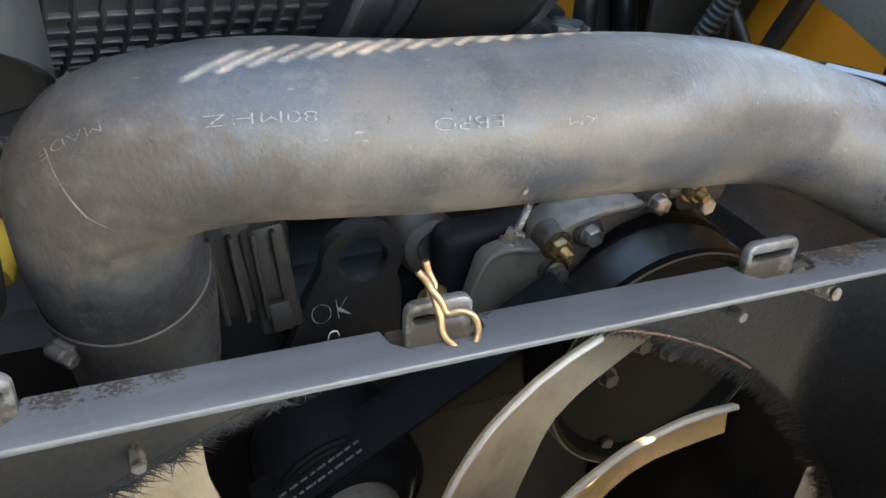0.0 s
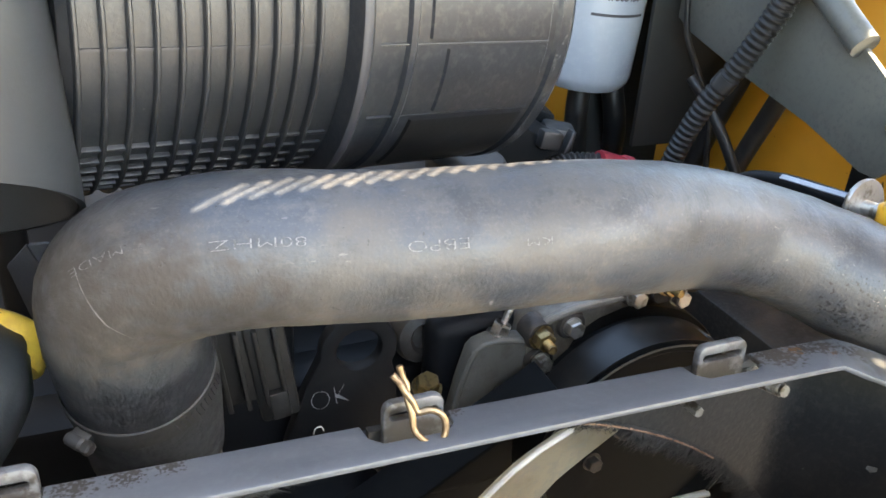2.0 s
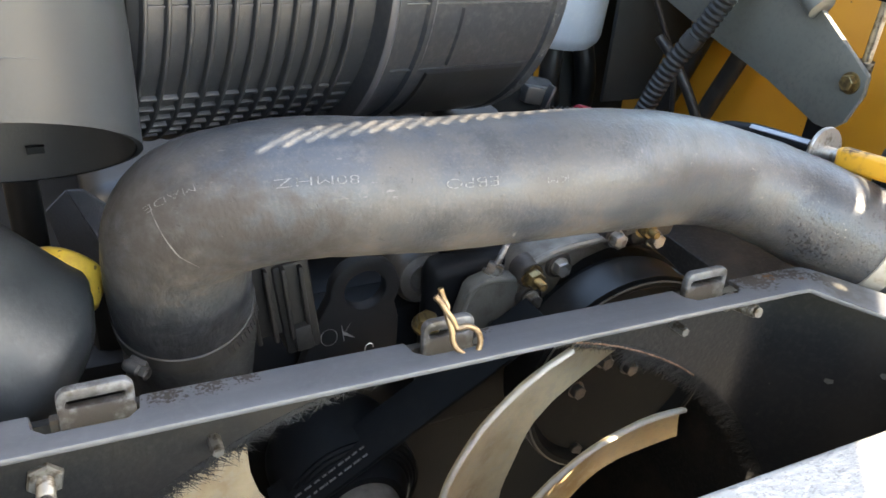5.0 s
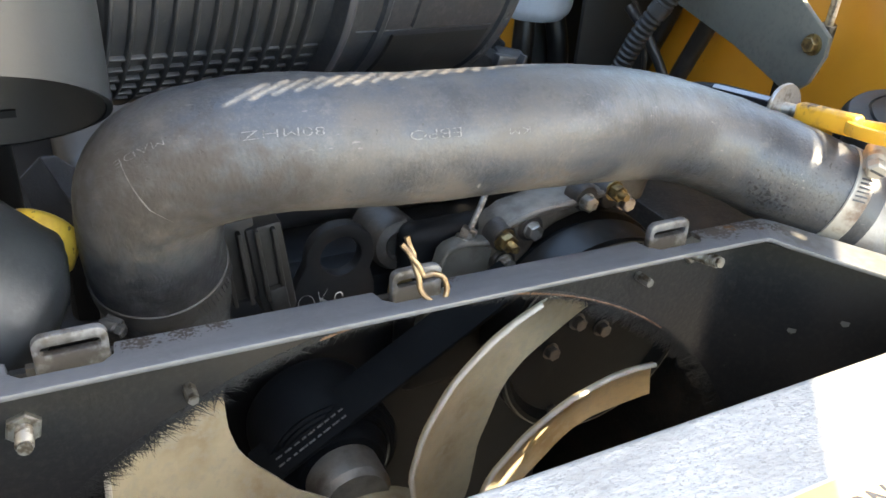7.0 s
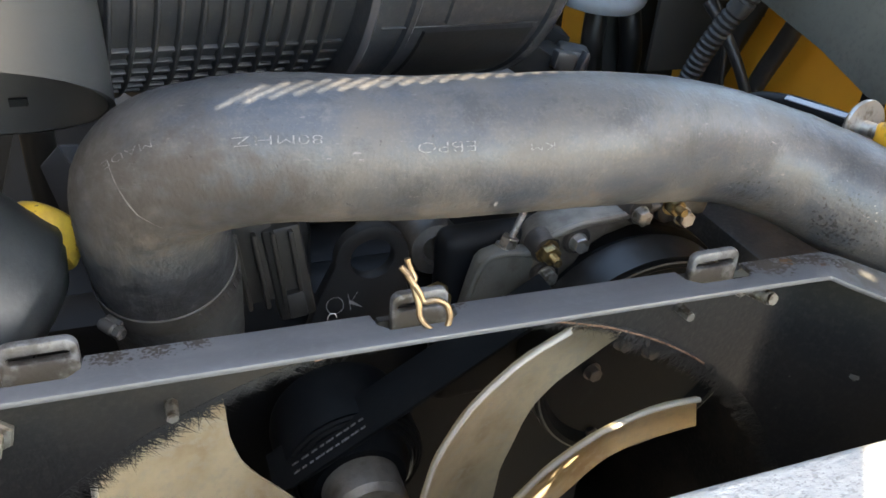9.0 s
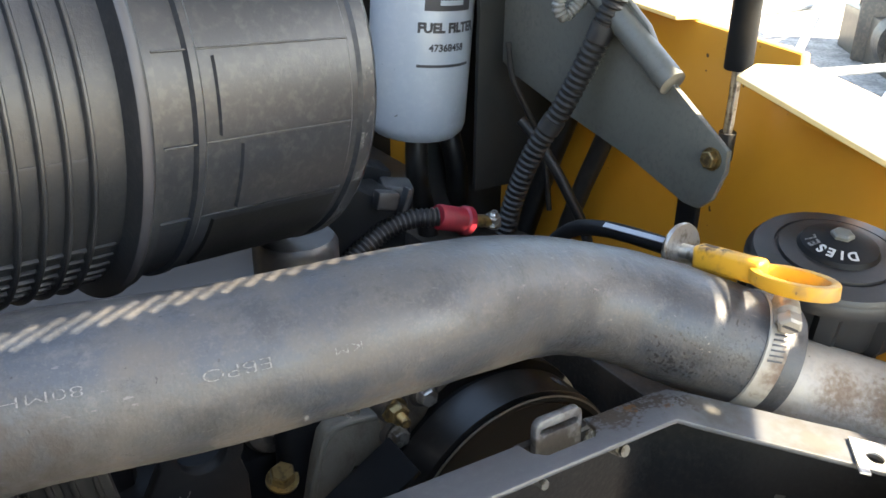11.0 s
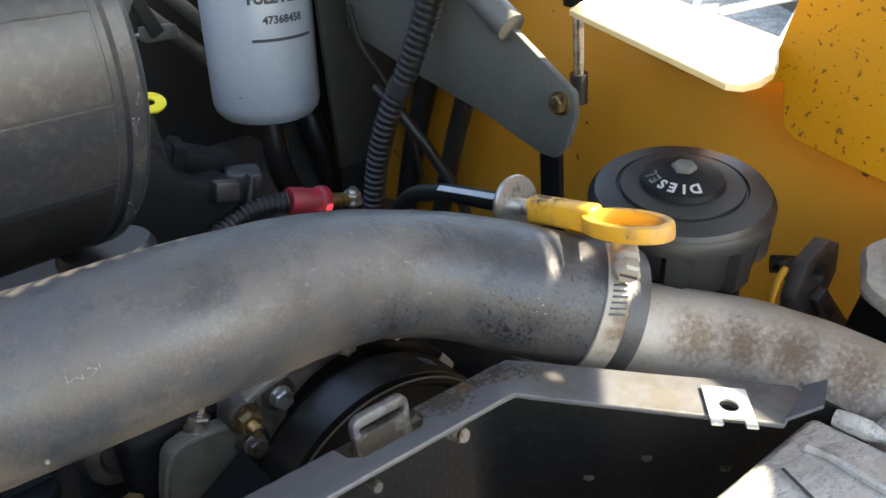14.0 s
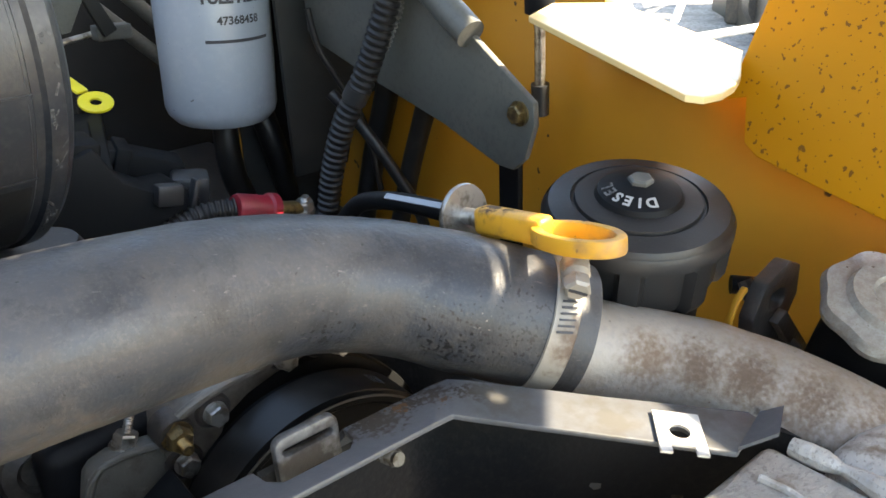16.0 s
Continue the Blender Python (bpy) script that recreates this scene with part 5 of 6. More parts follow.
def flap_face(corners):
    """A stiff sheet with the given corners and 5 mm depth."""
    bm = bmesh.new()
    front = [bm.verts.new(c) for c in corners]
    back = [bm.verts.new(Vector(c) + Vector((0, 0.005, -0.001))) for c in corners]
    bm.faces.new(front)
    bm.faces.new(back[::-1])
    for k in range(len(corners)):
        bm.faces.new((front[k], back[k], back[(k + 1) % len(corners)], front[(k + 1) % len(corners)]))
    bmesh.ops.recalc_face_normals(bm, faces=bm.faces)
    return bm


part("sheet", flap_face([(-0.0515, 0.430, 1.5670), (-0.0645, 0.440, 1.5500), (-0.0560, 0.446, 1.5000), (-0.0280, 0.430, 1.5000), (-0.0345, 0.428, 1.5225)]), "cloth", flap)
part("folded_edge", flap_face([(-0.0505, 0.430, 1.5670), (-0.0335, 0.428, 1.5225), (-0.0270, 0.430, 1.5000), (0.0000, 0.455, 1.5000), (-0.0270, 0.448, 1.5440), (-0.0420, 0.440, 1.5620)]), "cloth", flap)

# ---- fuel filter ----
ff = thing("fuel_filter", (0.473, 0.714, 1.557), "white spin-on fuel filter with dark print", "fuel filter")
fm = basis((0.473, 0.714, 1.557), (0.04, -0.05, 1), (0, 1, 0))
RF = 0.0525
part("can", lathe([(0.0, 0.004), (0.030, 0.0), (RF - 0.008, 0.002), (RF - 0.002, 0.009), (RF, 0.016), (RF, 0.05), (RF, 0.17), (RF - 0.006, 0.18), (0.0, 0.18)], 64, fm, False), "filter", ff)
part("head", joined(box((0.11, 0.11, 0.05), fm @ pose(0, 0, 0.206), 0.01), box((0.09, 0.22, 0.012), fm @ pose(0, 0.12, 0.235), 0.003)), "alu", ff, "cast filter head on its bracket")


def on_filter(bm, h, ang, lift=0.0004):
    for v in bm.verts:
        a = ang + v.co.x / RF
        v.co = fm @ Vector(((RF + lift) * math.cos(a), (RF + lift) * math.sin(a), h + v.co.y))
    return bm


ANG = -math.atan2((fm.inverted() @ Vector((0.06, -0.04, 1.62))).y, (fm.inverted() @ Vector((0.06, -0.04, 1.62))).x)
ANG = math.atan2((fm.inverted() @ Vector((0.06, -0.04, 1.62))).y, (fm.inverted() @ Vector((0.06, -0.04, 1.62))).x)


def filter_text(text, size, h, off, bold=0.0):
    bm = letters(text, size, bold)
    bmesh.ops.subdivide_edges(bm, edges=[e for e in bm.edges if e.calc_length() > 0.004], cuts=1)
    part("print", on_filter(bm, h, ANG + off), "ink", ff, "dark printed letters", sharp=0)


def filter_bar(w, hgt, h, off, mat="ink", lift=0.0004):
    bm = bmesh.new()
    bmesh.ops.create_grid(bm, x_segments=16, y_segments=1, size=0.5)
    bmesh.ops.transform(bm, matrix=Matrix.Diagonal((w, hgt, 1, 1)), verts=bm.verts)
    part("bar", on_filter(bm, h, ANG + off, lift), mat, ff, sharp=0)


filter_text("FUEL FILTER", 0.0126, 0.1195, 0.54, 0.0007)
filter_text("47368458", 0.0098, 0.1005, 0.50, 0.0003)
filter_bar(0.062, 0.0028, 0.083, 0.50)
filter_bar(0.052, 0.0115, 0.1415, 0.50)
filter_bar(0.026, 0.0048, 0.1435, 0.54, "filter", 0.0008)
# ---- wiring and small hoses ----
hx = "small hoses and cables"
wire = [("black_hose", [(0.470, 0.705, 1.57), (0.467, 0.70, 1.51), (0.49, 0.72, 1.45), (0.50, 0.72, 1.38)], 0.0125, "gloss_black", "short glossy black fuel hose under the filter"),
        ("black_hose", [(0.508, 0.71, 1.57), (0.518, 0.70, 1.51), (0.54, 0.73, 1.45), (0.55, 0.73, 1.38)], 0.0125, "gloss_black", "short glossy black fuel hose under the filter"),
        ("black_cable", [(0.527, 0.60, 1.59), (0.540, 0.58, 1.565), (0.56, 0.56, 1.52), (0.585, 0.55, 1.46), (0.59, 0.55, 1.38)], 0.0055, "loom", "thin black cable by the yellow body side"),
        ("black_cable", [(0.530, 0.630, 1.66), (0.536, 0.628, 1.625), (0.552, 0.622, 1.59), (0.570, 0.615, 1.55), (0.58, 0.61, 1.48)], 0.003, "loom", "thin black wire behind the filter")]
for nm, pts, r, mt, lab in wire:
    tagged(part(nm, sweep(catmull(pts, 8), r, 14), mt), lab, "cable" if "cable" in nm else "hose", hx)
LOOM = catmull([(0.545, 0.48, 1.76), (0.53, 0.50, 1.69), (0.518, 0.525, 1.625), (0.503, 0.55, 1.57), (0.495, 0.57, 1.50), (0.49, 0.58, 1.40)], 10)
loom = thing("wiring_loom", LOOM[0], "black corrugated wiring loom hanging down", "wiring loom")
part("conduit", ribs_tube(LOOM, 0.0105, 0.0062, 0.0016), "loom", loom)
for k in (9, 23):
    part("tape_wrap", sweep(LOOM[k:k + 3], 0.0108, 16), "black_plastic", loom, "black tape wrap")
# grey pipes and a bracket deep behind the filter
for a, b in (((0.425, 0.88, 1.70), (0.515, 0.88, 1.597)), ((0.425, 0.88, 1.651), (0.525, 0.88, 1.548))):
    tagged(part("grey_pipe", sweep([a, b], 0.008, 14), "plate"), "thin grey steel pipe behind the fuel filter", "pipe", "pipes behind the filter")
fb = thing("filter_bracket", (0.36, 0.80, 1.64), "grey sheet bracket behind the air cleaner", "bracket")
part("sheet", prism([(0.325, 1.78), (0.345, 1.642), (0.374, 1.643), (0.398, 1.682), (0.430, 1.78)], 0.004, Matrix.Translation((0, 0.80, 0)) @ YZ, 0.0008), "plate", fb)
part("arm", prism([(0.385, 1.70), (0.398, 1.70), (0.425, 1.636), (0.412, 1.630)], 0.010, Matrix.Translation((0, 0.83, 0)) @ YZ, 0.001), "bulkhead", fb)
part("block", box((0.036, 0.02, 0.015), pose(0.428, 0.85, 1.630, 0, 2, 0), 0.002), "plate", fb)
part("rod", sweep([(0.365, 0.86, 1.623), (0.412, 0.86, 1.629)], 0.003, 10), "steel", fb)
tagged(part("grey_conduit", ribs_tube(catmull([(0.56, 0.50, 1.75), (0.545, 0.505, 1.69), (0.535, 0.515, 1.655), (0.53, 0.52, 1.64)], 8), 0.006, 0.004, 0.0012), "grey_loom"), "thin grey corrugated conduit beside the loom", "conduit")
tagged(part("grey_conduit", ribs_tube(catmull([(0.56, 0.52, 1.76), (0.535, 0.525, 1.72), (0.515, 0.53, 1.70), (0.507, 0.53, 1.712), (0.518, 0.525, 1.735), (0.545, 0.515, 1.75)], 8), 0.006, 0.004, 0.0012), "grey_loom"),
       "thin grey corrugated conduit in a loop", "conduit")
bat = thing("battery_cable", (0.40, 0.55, 1.52), "black battery cable with a red boot", "cable")
part("sleeve", ribs_tube(catmull([(0.395, 0.540, 1.5355), (0.37, 0.548, 1.535), (0.345, 0.55, 1.528), (0.31, 0.545, 1.51), (0.28, 0.54, 1.49)], 8), 0.009, 0.0045, 0.0016), "loom", bat)
part("boot", lathe([(0.0, 0.0), (0.0105, 0.0), (0.0115, 0.002), (0.0115, 0.028), (0.0135, 0.030), (0.0135, 0.036), (0.0, 0.037)], 20, basis((0.394, 0.540, 1.536), (0.9, 0.05, -0.32)), False), "red", bat, "red rubber boot")
part("lug", lathe([(0.006, 0.0), (0.006, 0.02), (0.004, 0.03)], 14, basis((0.427, 0.542, 1.525), (0.9, 0.05, -0.25))), "brass", bat, "bare cable lug")
bolt("hex_bolt", (0.457, 0.545, 1.515), (0, -0.3, 1), 0.013, 0.009, "steel", "steel nut on the cable lug", 0.009, 0.004, group=bg)
elb = thing("sensor_connector", (0.29, 0.53, 1.47), "dark plastic connector housing on the engine", "connector")
part("housing", prism([(0.262, 1.500), (0.268, 1.578), (0.284, 1.595), (0.306, 1.602), (0.322, 1.572), (0.345, 1.557), (0.366, 1.556), (0.376, 1.545), (0.372, 1.500)], 0.055, Matrix.Translation((0, 0.612, 0)) @ YZ, 0.004), "pulley", elb)
part("rear_arm", joined(box((0.050, 0.150, 0.030), pose(0.318, 0.655, 1.568, 3, 0, -16), 0.004), box((0.026, 0.060, 0.010), pose(0.318, 0.650, 1.586, 3, 0, -16), 0.003)), "pulley", elb)
part("cross_arm", joined(box((0.085, 0.036, 0.024), pose(0.352, 0.640, 1.560, 0, 22, -12), 0.004), box((0.012, 0.042, 0.030), pose(0.345, 0.640, 1.563, 0, 22, -12), 0.002)), "pulley", elb)
part("top_step", box((0.040, 0.044, 0.016), pose(0.294, 0.585, 1.598, 0, 10, -4), 0.003), "pulley", elb)
part("latch_tab", box((0.020, 0.012, 0.016), pose(0.350, 0.553, 1.556, 0, 12, 0), 0.002), "black_plastic", elb)
part("seal_ridge", box((0.004, 0.010, 0.030), pose(0.368, 0.554, 1.548, 0, 20, 0), 0.001), "black_plastic", elb)
part("plug", box((0.03, 0.03, 0.024), pose(0.385, 0.60, 1.54, 0, 8, -20), 0.004), "black_plastic", elb)
part("neck", lathe([(0.030, -0.03), (0.030, 0.04), (0.027, 0.045)], 32, basis((0.235, 0.47, 1.535), (0, 0, 1))), "canister", elb)
tagged(part("dipstick_tube", sweep([(0.355, 0.735, 1.597), (0.352, 0.74, 1.56), (0.35, 0.74, 1.50)], 0.006, 12), "loom"), "thin black tube under the yellow pull tag", "tube")
tag = thing("yellow_tag", (0.36, 0.72, 1.58), "bright yellow pull tag of a dipstick", "tag")
part("ring", prism(circle_pts(0, 0, 0.015, 24), 0.003, pose(0.361, 0.722, 1.592, 25, 0, 0), 0.001, [circle_pts(0, 0, 0.005, 16)]), "bright_yellow", tag)
part("stem", box((0.012, 0.024, 0.003), pose(0.352, 0.745, 1.606, 25, 0, 20), 0.001), "bright_yellow", tag)

# ---- dipstick ----
dip = thing("dipstick", (0.34, 0.31, 1.60), "yellow-handled dipstick seated in a black tube", "dipstick")
D0 = Vector((0.4045, 0.281, 1.6045))
dd = Vector((0.09, -0.985, 0.12)).normalized()
part("tube", sweep(catmull([D0 - dd * 0.13 + Vector((-0.01, 0.02, -0.16)), D0 - dd * 0.12 + Vector((0, 0.01, -0.06)), D0 - dd * 0.095 + Vector((0, 0, -0.012)), D0 - dd * 0.06, D0 - dd * 0.002], 8), 0.0055, 16), "black_paint", dip, "black dipstick tube")
# gloss highlight along the black tube, laid on as a pale strip
part("tube_highlight", box((0.0035, 0.0012, 0.048), basis(D0 - dd * 0.032 + Vector((-0.0035, 0, 0.0045)), dd, (0.6, 0, -0.8))), "filter", dip, "pale strip that paints the tube's highlight")
part("collar", lathe([(0.0, 0.0), (0.0165, 0.0), (0.017, 0.0015), (0.0165, 0.003), (0.0, 0.003)], 32, basis(D0, dd), False), "steel", dip, "round steel collar")
part("rod", lathe([(0.0045, 0.003), (0.0045, 0.012), (0.0055, 0.012), (0.0055, 0.016)], 16, basis(D0, dd)), "steel", dip)
hm = basis(D0 + dd * 0.014, dd, (0.06, 0, 1))
grip = part("handle", box((0.012, 0.014, 0.044), hm @ pose(0, 0, 0.021), 0.003, 3), "yellow_plastic", dip, "dirty yellow moulded handle")
oval = [(0.0148 * math.sin(2 * math.pi * k / 36), 0.0600 - 0.0250 * math.cos(2 * math.pi * k / 36)) for k in range(36)]
gap = [(0.0102 * math.sin(2 * math.pi * k / 30), 0.0605 - 0.0190 * math.cos(2 * math.pi * k / 30)) for k in range(30)]
part("ring", prism(oval, 0.0085, hm @ Matrix(((1, 0, 0, 0), (0, 0, 1, -0.0050), (0, 1, 0, 0), (0, 0, 0, 1))), 0.0014, [gap]), "yellow_plastic", dip, "dirty yellow oval finger ring")

# ---- fuel tank cap ----
CN = Vector((-0.10, -0.14, 1)).normalized()
CC = Vector((0.4845, 0.230, 1.603))
cap = thing("diesel_filler", (0.495, 0.24, 1.53), "black plastic fuel cap marked DIESEL on its neck", "fuel cap")
km = basis(CC, CN, (0, 1, 0))
part("disc", lathe([(0.0, -0.012), (0.0508, -0.012), (0.0508, -0.006), (0.0475, 0.0), (0.036, 0.0022), (0.0355, 0.0008), (0.034, 0.0008), (0.0335, 0.003), (0.024, 0.0045), (0.0, 0.005)], 72, km, False), "cap_plastic", cap)
grip_rows = bmesh.new()
loops = []
for h, s in ((-0.042, 0.93), (-0.036, 0.985), (-0.0135, 0.995), (-0.0115, 1.0), (-0.006, 1.0), (-0.003, 0.97)):
    loops.append([grip_rows.verts.new(km @ Vector(((0.0513 - (0.0052 if (k % 12) in range(8) and h < -0.012 else 0)) * s * math.cos(2 * math.pi * k / 96),
                                                     (0.0513 - (0.0052 if (k % 12) in range(8) and h < -0.012 else 0)) * s * math.sin(2 * math.pi * k / 96), h))) for k in range(96)])
for a, b in zip(loops, loops[1:]):
    for k in range(96):
        grip_rows.faces.new((a[k], a[(k + 1) % 96], b[(k + 1) % 96], b[k]))
grip_rows.faces.new(loops[0])
bmesh.ops.recalc_face_normals(grip_rows, faces=grip_rows.faces)
part("grip", grip_rows, "cap_plastic", cap, "scalloped grip edge")
part("dome", lathe([(0.0235, 0.0046), (0.022, 0.0075), (0.009, 0.0125), (0.0, 0.0128)], 48, km, False), "black_paint", cap, "glossy black centre dome")
part("knob_base", lathe([(0.0098, 0.0105), (0.0090, 0.0120), (0.0066, 0.0128)], 32, km), "black_paint", cap)
part("knob", lathe([(0.0068, 0.012), (0.0068, 0.0146), (0.0055, 0.0155), (0.0, 0.0150)], 6, km, False), "plate", cap, "worn centre knob")
part("neck", lathe([(0.040, -0.10), (0.040, -0.04)], 40, km), "black_paint", cap)
view = km.inverted() @ Vector((0.14, -0.02, 1.78))
a_view = math.atan2(view.y, view.x)
for i, ch in enumerate("DIESEL"):
    bm = letters(ch, 0.0084, 0.0003)
    a = a_view + radians(24 - 20 * i)
    bm.transform(km @ Matrix.Rotation(a, 4, "Z") @ Matrix.Translation((0.0170, 0, 0.0102)) @ Matrix.Rotation(radians(21), 4, "Y") @ Matrix.Rotation(radians(-90), 4, "Z"))
    part("letter", bm, "chalk" if i < 4 else "hose_print", cap, sharp=0)

# ---- speckled hood side panel, hinge plate and strut ----
pn = prism([(0.2505, 1.632), (0.2375, 1.636), (0.2350, 1.609), (0.226, 1.602), (0.150, 1.585), (-0.20, 1.504), (-0.20, 1.835), (0.2235, 1.7205)], 0.004,
           Matrix(((0, 0, 1, 0.592), (1, 0, 0, 0), (0, 1, 0, 0), (0, 0, 0, 1))), 0.001)
for k in range(12):
    bmesh.ops.bisect_plane(pn, geom=pn.verts[:] + pn.edges[:] + pn.faces[:], plane_co=(0, 0, 1.59 + 0.012 * k), plane_no=(0, 0, 1))


def flare(co):
    """The panel leans outwards above the body side."""
    rise = max(0.0, co.z - 1.585)
    f = 0.30 * rise * rise / (rise + 0.03)
    return co + Vector((f, 0.53 * f, -0.2 * f))


for v in pn.verts:
    v.co = flare(v.co)
panel = tagged(part("side_panel", pn, "yellow_spotted", sharp=20), "yellow painted side panel spattered with brown specks", "panel")
part("edge_trim", sweep([flare(Vector((0.594, 0.2235 - 0.0847 * k, 1.7225 + 0.0229 * k))) for k in range(6)], 0.0045, 10), "black_plastic", panel, "black rubber edge trim")
hp = prism([(0.70, 1.655), (0.655, 1.636), (0.634, 1.626), (0.550, 1.605), (0.461, 1.586), (0.400, 1.567), (0.384, 1.567), (0.372, 1.578), (0.363, 1.604), (0.364, 1.620), (0.431, 1.662), (0.46, 1.70), (0.55, 1.76), (0.70, 1.80)], 0.006,
           Matrix(((0, 0, 1, 0.542), (1, 0, 0, 0), (0, 1, 0, 0), (0, 0, 0, 1))), 0.0015)
hinge = part("hinge_plate", hp, "plate", sharp=25)
tagged(hinge, "dusty grey steel hinge plate with a rounded tip", "bracket")
part("hinge_tube", sweep([(0.540, 0.424, 1.660), (0.540, 0.50, 1.708), (0.540, 0.60, 1.771)], 0.0115, 20), "plate", hinge)
bolt("hex_bolt", (0.541, 0.377, 1.611), (-1, 0, 0), 0.012, 0.006, "brass", "brass-coloured bolt in the hinge plate", 0.009, 0, group=bg)
st = thing("gas_strut", (0.592, 0.405, 1.594), "black gas strut with a bright rod", "gas strut")
part("rod", sweep([(0.591, 0.4045, 1.614), (0.585, 0.40, 1.675)], 0.004, 14), "steel", st, "bright steel rod")
part("cylinder", sweep([(0.585, 0.40, 1.672), (0.572, 0.392, 1.83)], 0.011, 20), "black_paint", st)
part("end_joint", lathe([(0.007, -0.018), (0.007, 0.006)], 14, basis((0.5915, 0.4050, 1.612), (-0.08, -0.06, 1))), "black_plastic", st)
tagged(part("strap", box((0.006, 0.022, 0.09), pose(0.575, 0.42, 1.53), 0.001), "black_paint"), "black steel strap below the hinge plate", "strap")
for k, (y, z, w) in enumerate(((0.545, 1.50, 0.020), (0.606, 1.50, 0.024))):
    tagged(part("black_hose", sweep(catmull([(0.602, y + 0.08, z - 0.10), (0.600, y + 0.042, z), (0.600, y + 0.012, z + 0.07), (0.600, y - 0.012, z + 0.13)], 6), w / 2, 12), "loom"), "black hose along the yellow body side", "hose", hx)

# ---- radiator filler cap ----
rc = thing("coolant_filler", (0.565, 0.125, 1.50), "corroded pressed-metal radiator cap", "radiator cap")
rm = basis((0.566, 0.122, 1.553), (-0.22, -0.30, 1))
oc = bmesh.new()
rws = []
for rr, h in ((0.0, 0.004), (0.012, 0.004), (0.014, 0.0065), (0.024, 0.0065), (0.026, 0.002), (0.036, 0.001), (0.038, -0.004), (0.037, -0.008)):
    if rr == 0:
        rws.append([oc.verts.new(rm @ Vector((0, 0, h)))])
    else:
        rws.append([oc.verts.new(rm @ Vector((rr * (1 + (0.035 * math.cos(8 * 2 * math.pi * k / 64) if rr > 0.03 else 0)) * math.cos(2 * math.pi * k / 64),
                                               rr * (1 + (0.035 * math.cos(8 * 2 * math.pi * k / 64) if rr > 0.03 else 0)) * math.sin(2 * math.pi * k / 64), h))) for k in range(64)])
for a, b in zip(rws, rws[1:]):
    for k in range(64):
        q = list(dict.fromkeys([a[k % len(a)], a[(k + 1) % 64 % len(a)], b[(k + 1) % 64], b[k]]))
        oc.faces.new(q)
bmesh.ops.recalc_face_normals(oc, faces=oc.faces)
part("lid", oc, "corroded", rc)
part("neck", lathe([(0.030, -0.09), (0.030, -0.006)], 32, rm), "black_paint", rc, "dark filler neck")
lt = thing("latch", (0.59, 0.205, 1.49), "oily black latch hook with a yellow edge", "latch")
LM = Matrix.Translation((0, 0.196, -0.015)) @ YZ
part("plate", prism([(0.546, 1.496), (0.541, 1.540), (0.552, 1.560), (0.574, 1.567), (0.589, 1.560), (0.590, 1.540), (0.578, 1.522), (0.574, 1.496)], 0.010, LM, 0.0015, [rounded_at(0.566, 1.545, 0.016, 0.012, 0.004)]), "oily_iron", lt)
part("arm", prism([(0.556, 1.535), (0.566, 1.540), (0.602, 1.500), (0.596, 1.490)], 0.006, Matrix.Translation((0, 0.185, -0.015)) @ YZ, 0.001), "oily_iron", lt, "oily bent arm")
part("yellow_edge", prism([(0.527, 1.500), (0.527, 1.543), (0.533, 1.555), (0.541, 1.560), (0.543, 1.557), (0.535, 1.552), (0.530, 1.542), (0.530, 1.500)], 0.004, LM, 0.001), "yellow", lt, "yellow painted edge")
part("pin", sweep([(0.575, 0.222, 1.523), (0.590, 0.205, 1.522)], 0.006, 14), "black_paint", lt)
part("lever", sweep(catmull([(0.578, 0.215, 1.527), (0.576, 0.200, 1.510), (0.580, 0.180, 1.495), (0.585, 0.170, 1.480)], 5), 0.005, 10), "oily_iron", lt)

# ---- yard beyond the body side ----
yd = "pale tubes and rails in the yard"
for a, b, r in (((9.95, 6.42, 0.75), (6.93, 4.81, 0.03), 0.045), ((10.88, 5.15, 0.95), (5.87, 3.32, 0.03), 0.05), ((7.2, 6.3, 0.40), (9.6, 6.25, 0.42), 0.05), ((6.50, 4.17, 0.30), (7.6, 3.85, 0.32), 0.04),
                ((5.4, 4.6, 0.05), (5.3, 2.4, 0.05), 0.05)):
    tagged(part("frame_tube", sweep([a, b], r, 12), "white_metal"), "pale painted steel tube of a frame in the yard", "tube", yd)
bm0 = box((0.35, 4.2, 0.5), pose(8.1, 4.2, 0.25, 0, 0, -42), 0.02)
tagged(part("dark_beam", bm0, "dark_paint"), "dark timber beam lying on the ground", "beam")
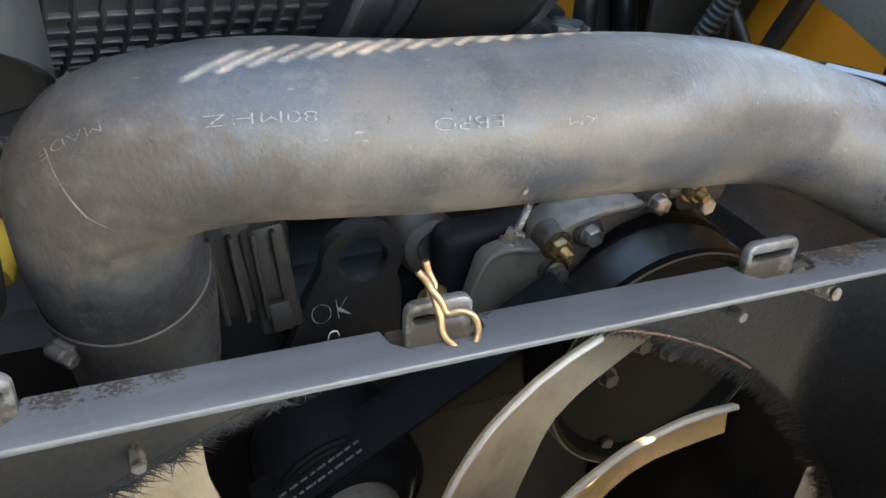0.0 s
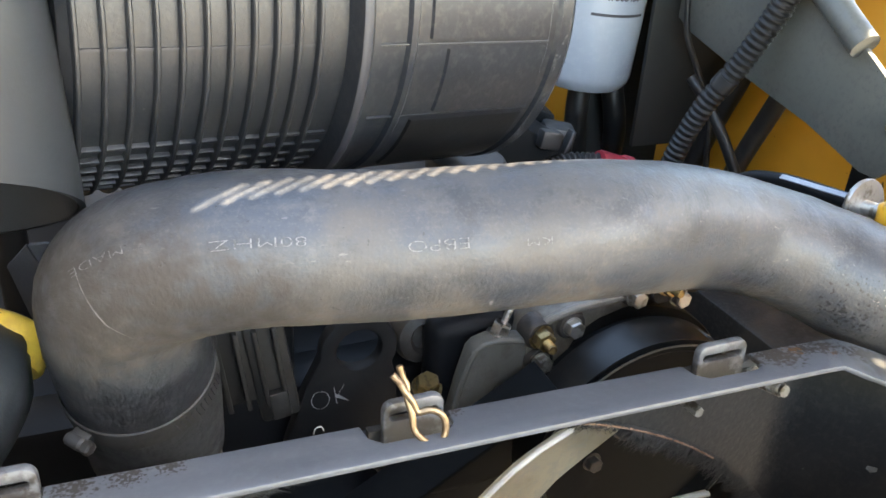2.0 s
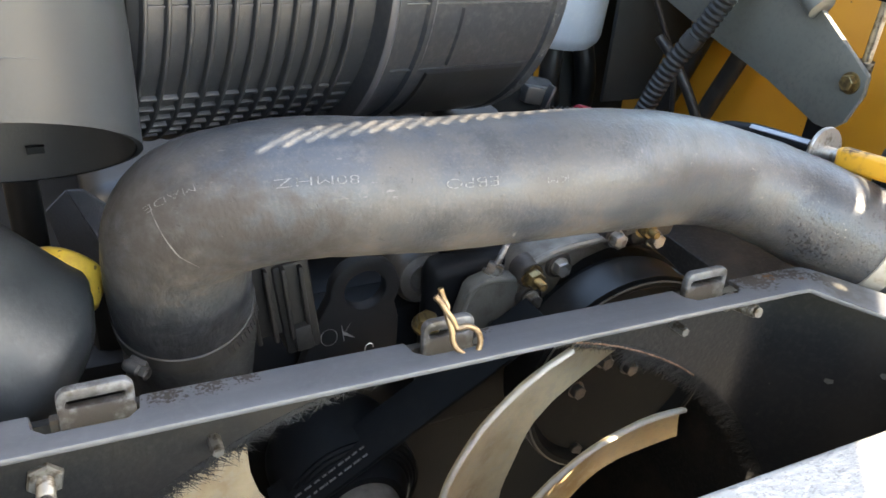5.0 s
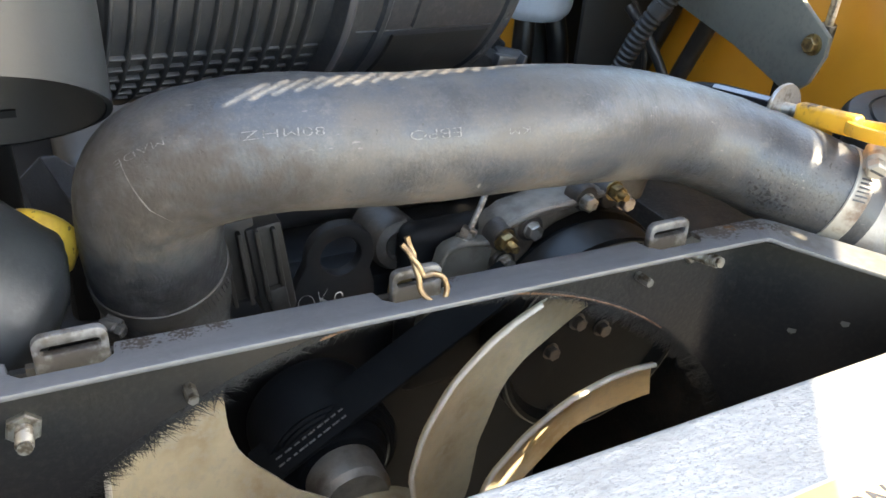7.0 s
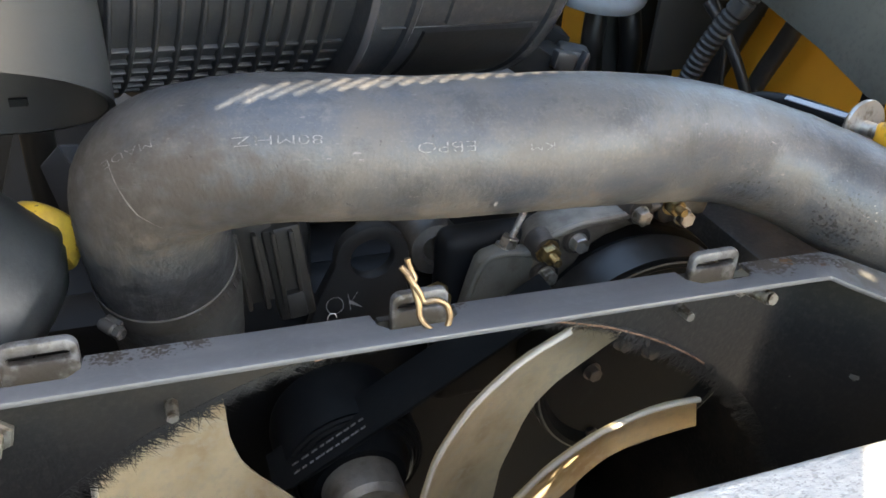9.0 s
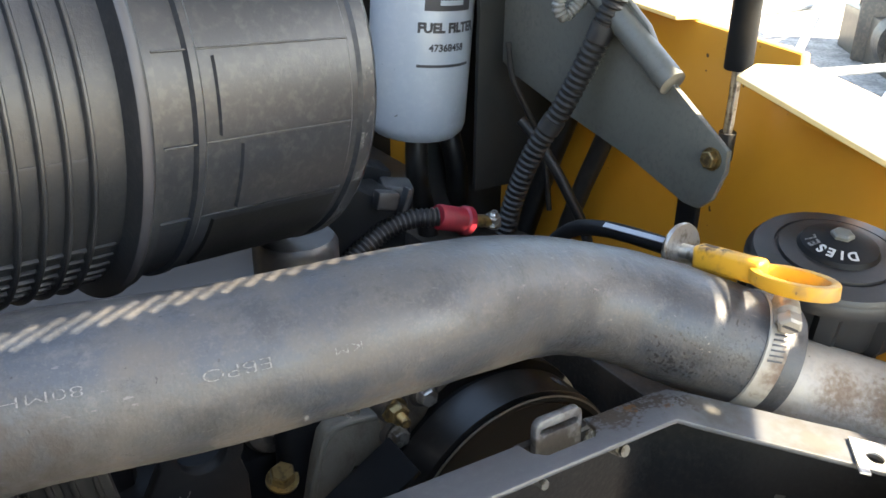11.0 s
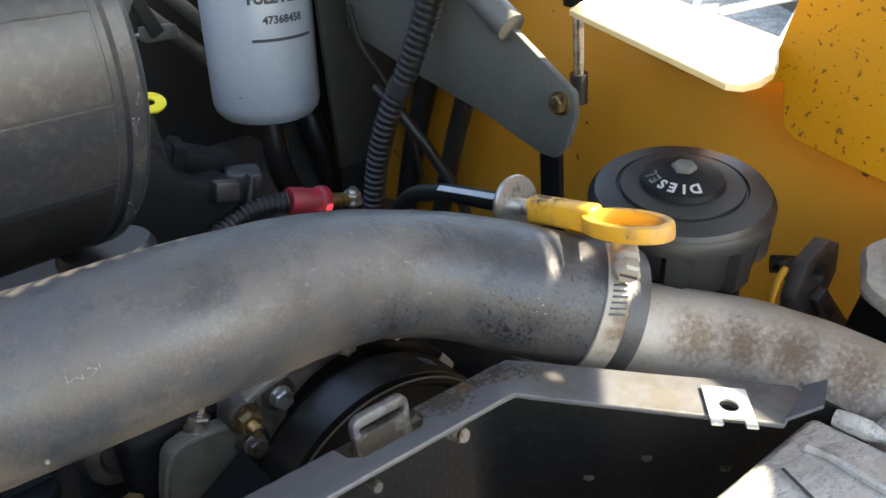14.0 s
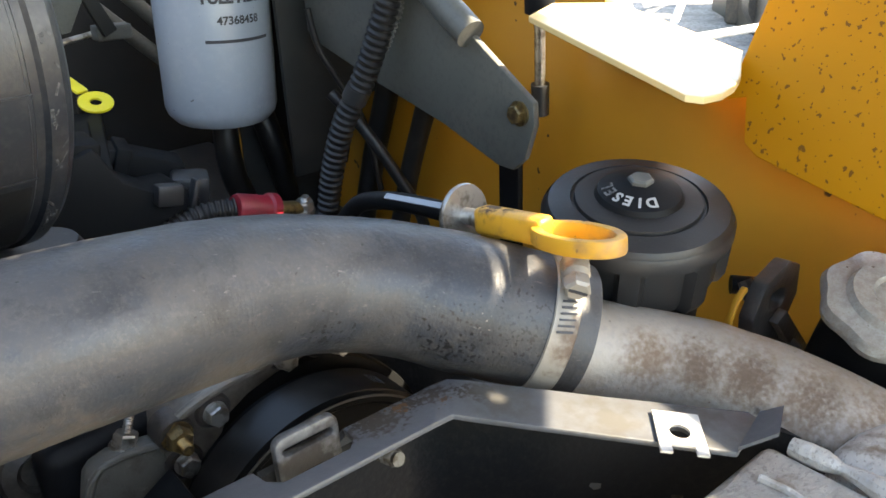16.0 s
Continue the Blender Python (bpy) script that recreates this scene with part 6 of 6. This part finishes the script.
for k, (x, y, h) in enumerate(((9.0, 5.0, 1.0), (9.8, 5.6, 0.8), (8.2, 4.0, 1.3))):
    tagged(part("machine_block", joined(box((0.7, 0.5, h), pose(x, y, h / 2, 0, 0, 20 * k), 0.04), lathe([(0.28, -0.15), (0.30, 0), (0.28, 0.15)], 20, basis((x - 0.5, y - 0.4, 0.32), (1, 1, 0)))), "oily_iron"),
           "dark steel machine part standing in the yard", "machine")
# decal on the radiator
dec = thing("warning_decal", (0.31, 0.02, 1.53), "cream warning decal with pictogram boxes", "decal")
part("sheet", prism([(0.192, -0.06), (0.392, -0.06), (0.392, 0.094), (0.330, 0.094), (0.324, 0.066), (0.192, 0.066)], 0.0006, pose(0, 0, 1.5298)), "label", dec)
part("header", prism([(0.195, 0.028), (0.285, 0.028), (0.285, 0.064), (0.195, 0.064)], 0.0003, pose(0, 0, 1.5305)), "orange_label", dec, "orange warning header")
wt = letters("WARNING", 0.017, 0.0003)
wt.transform(pose(0.24, 0.047, 1.5310))
part("lettering", wt, "ink", dec, sharp=0)
for x0, y0, x1, y1 in ((0.338, 0.089, 0.338, -0.05), (0.383, 0.089, 0.383, -0.05), (0.338, 0.089, 0.383, 0.089), (0.338, 0.055, 0.383, 0.055), (0.338, 0.021, 0.383, 0.021)):
    part("line", box((abs(x1 - x0) + 0.0012, abs(y1 - y0) + 0.0012, 0.0003), pose((x0 + x1) / 2, (y0 + y1) / 2, 1.5309)), "ink", dec, sharp=0)
part("edge_line", box((0.0016, 0.072, 0.0003), pose(0.3865, 0.077, 1.5309, 0, 0, -22)), "ink", dec, sharp=0)
book = prism([(0.350, 0.066), (0.361, 0.069), (0.372, 0.066), (0.372, 0.082), (0.361, 0.085), (0.350, 0.082)], 0.0003, pose(0, 0, 1.5308))
part("book_pictogram", book, "radiator", dec, sharp=0)
part("tick", sweep([(0.354, 0.038, 1.5312), (0.358, 0.033, 1.5312), (0.369, 0.047, 1.5312)], 0.0009, 6), "green", dec, "green tick mark")
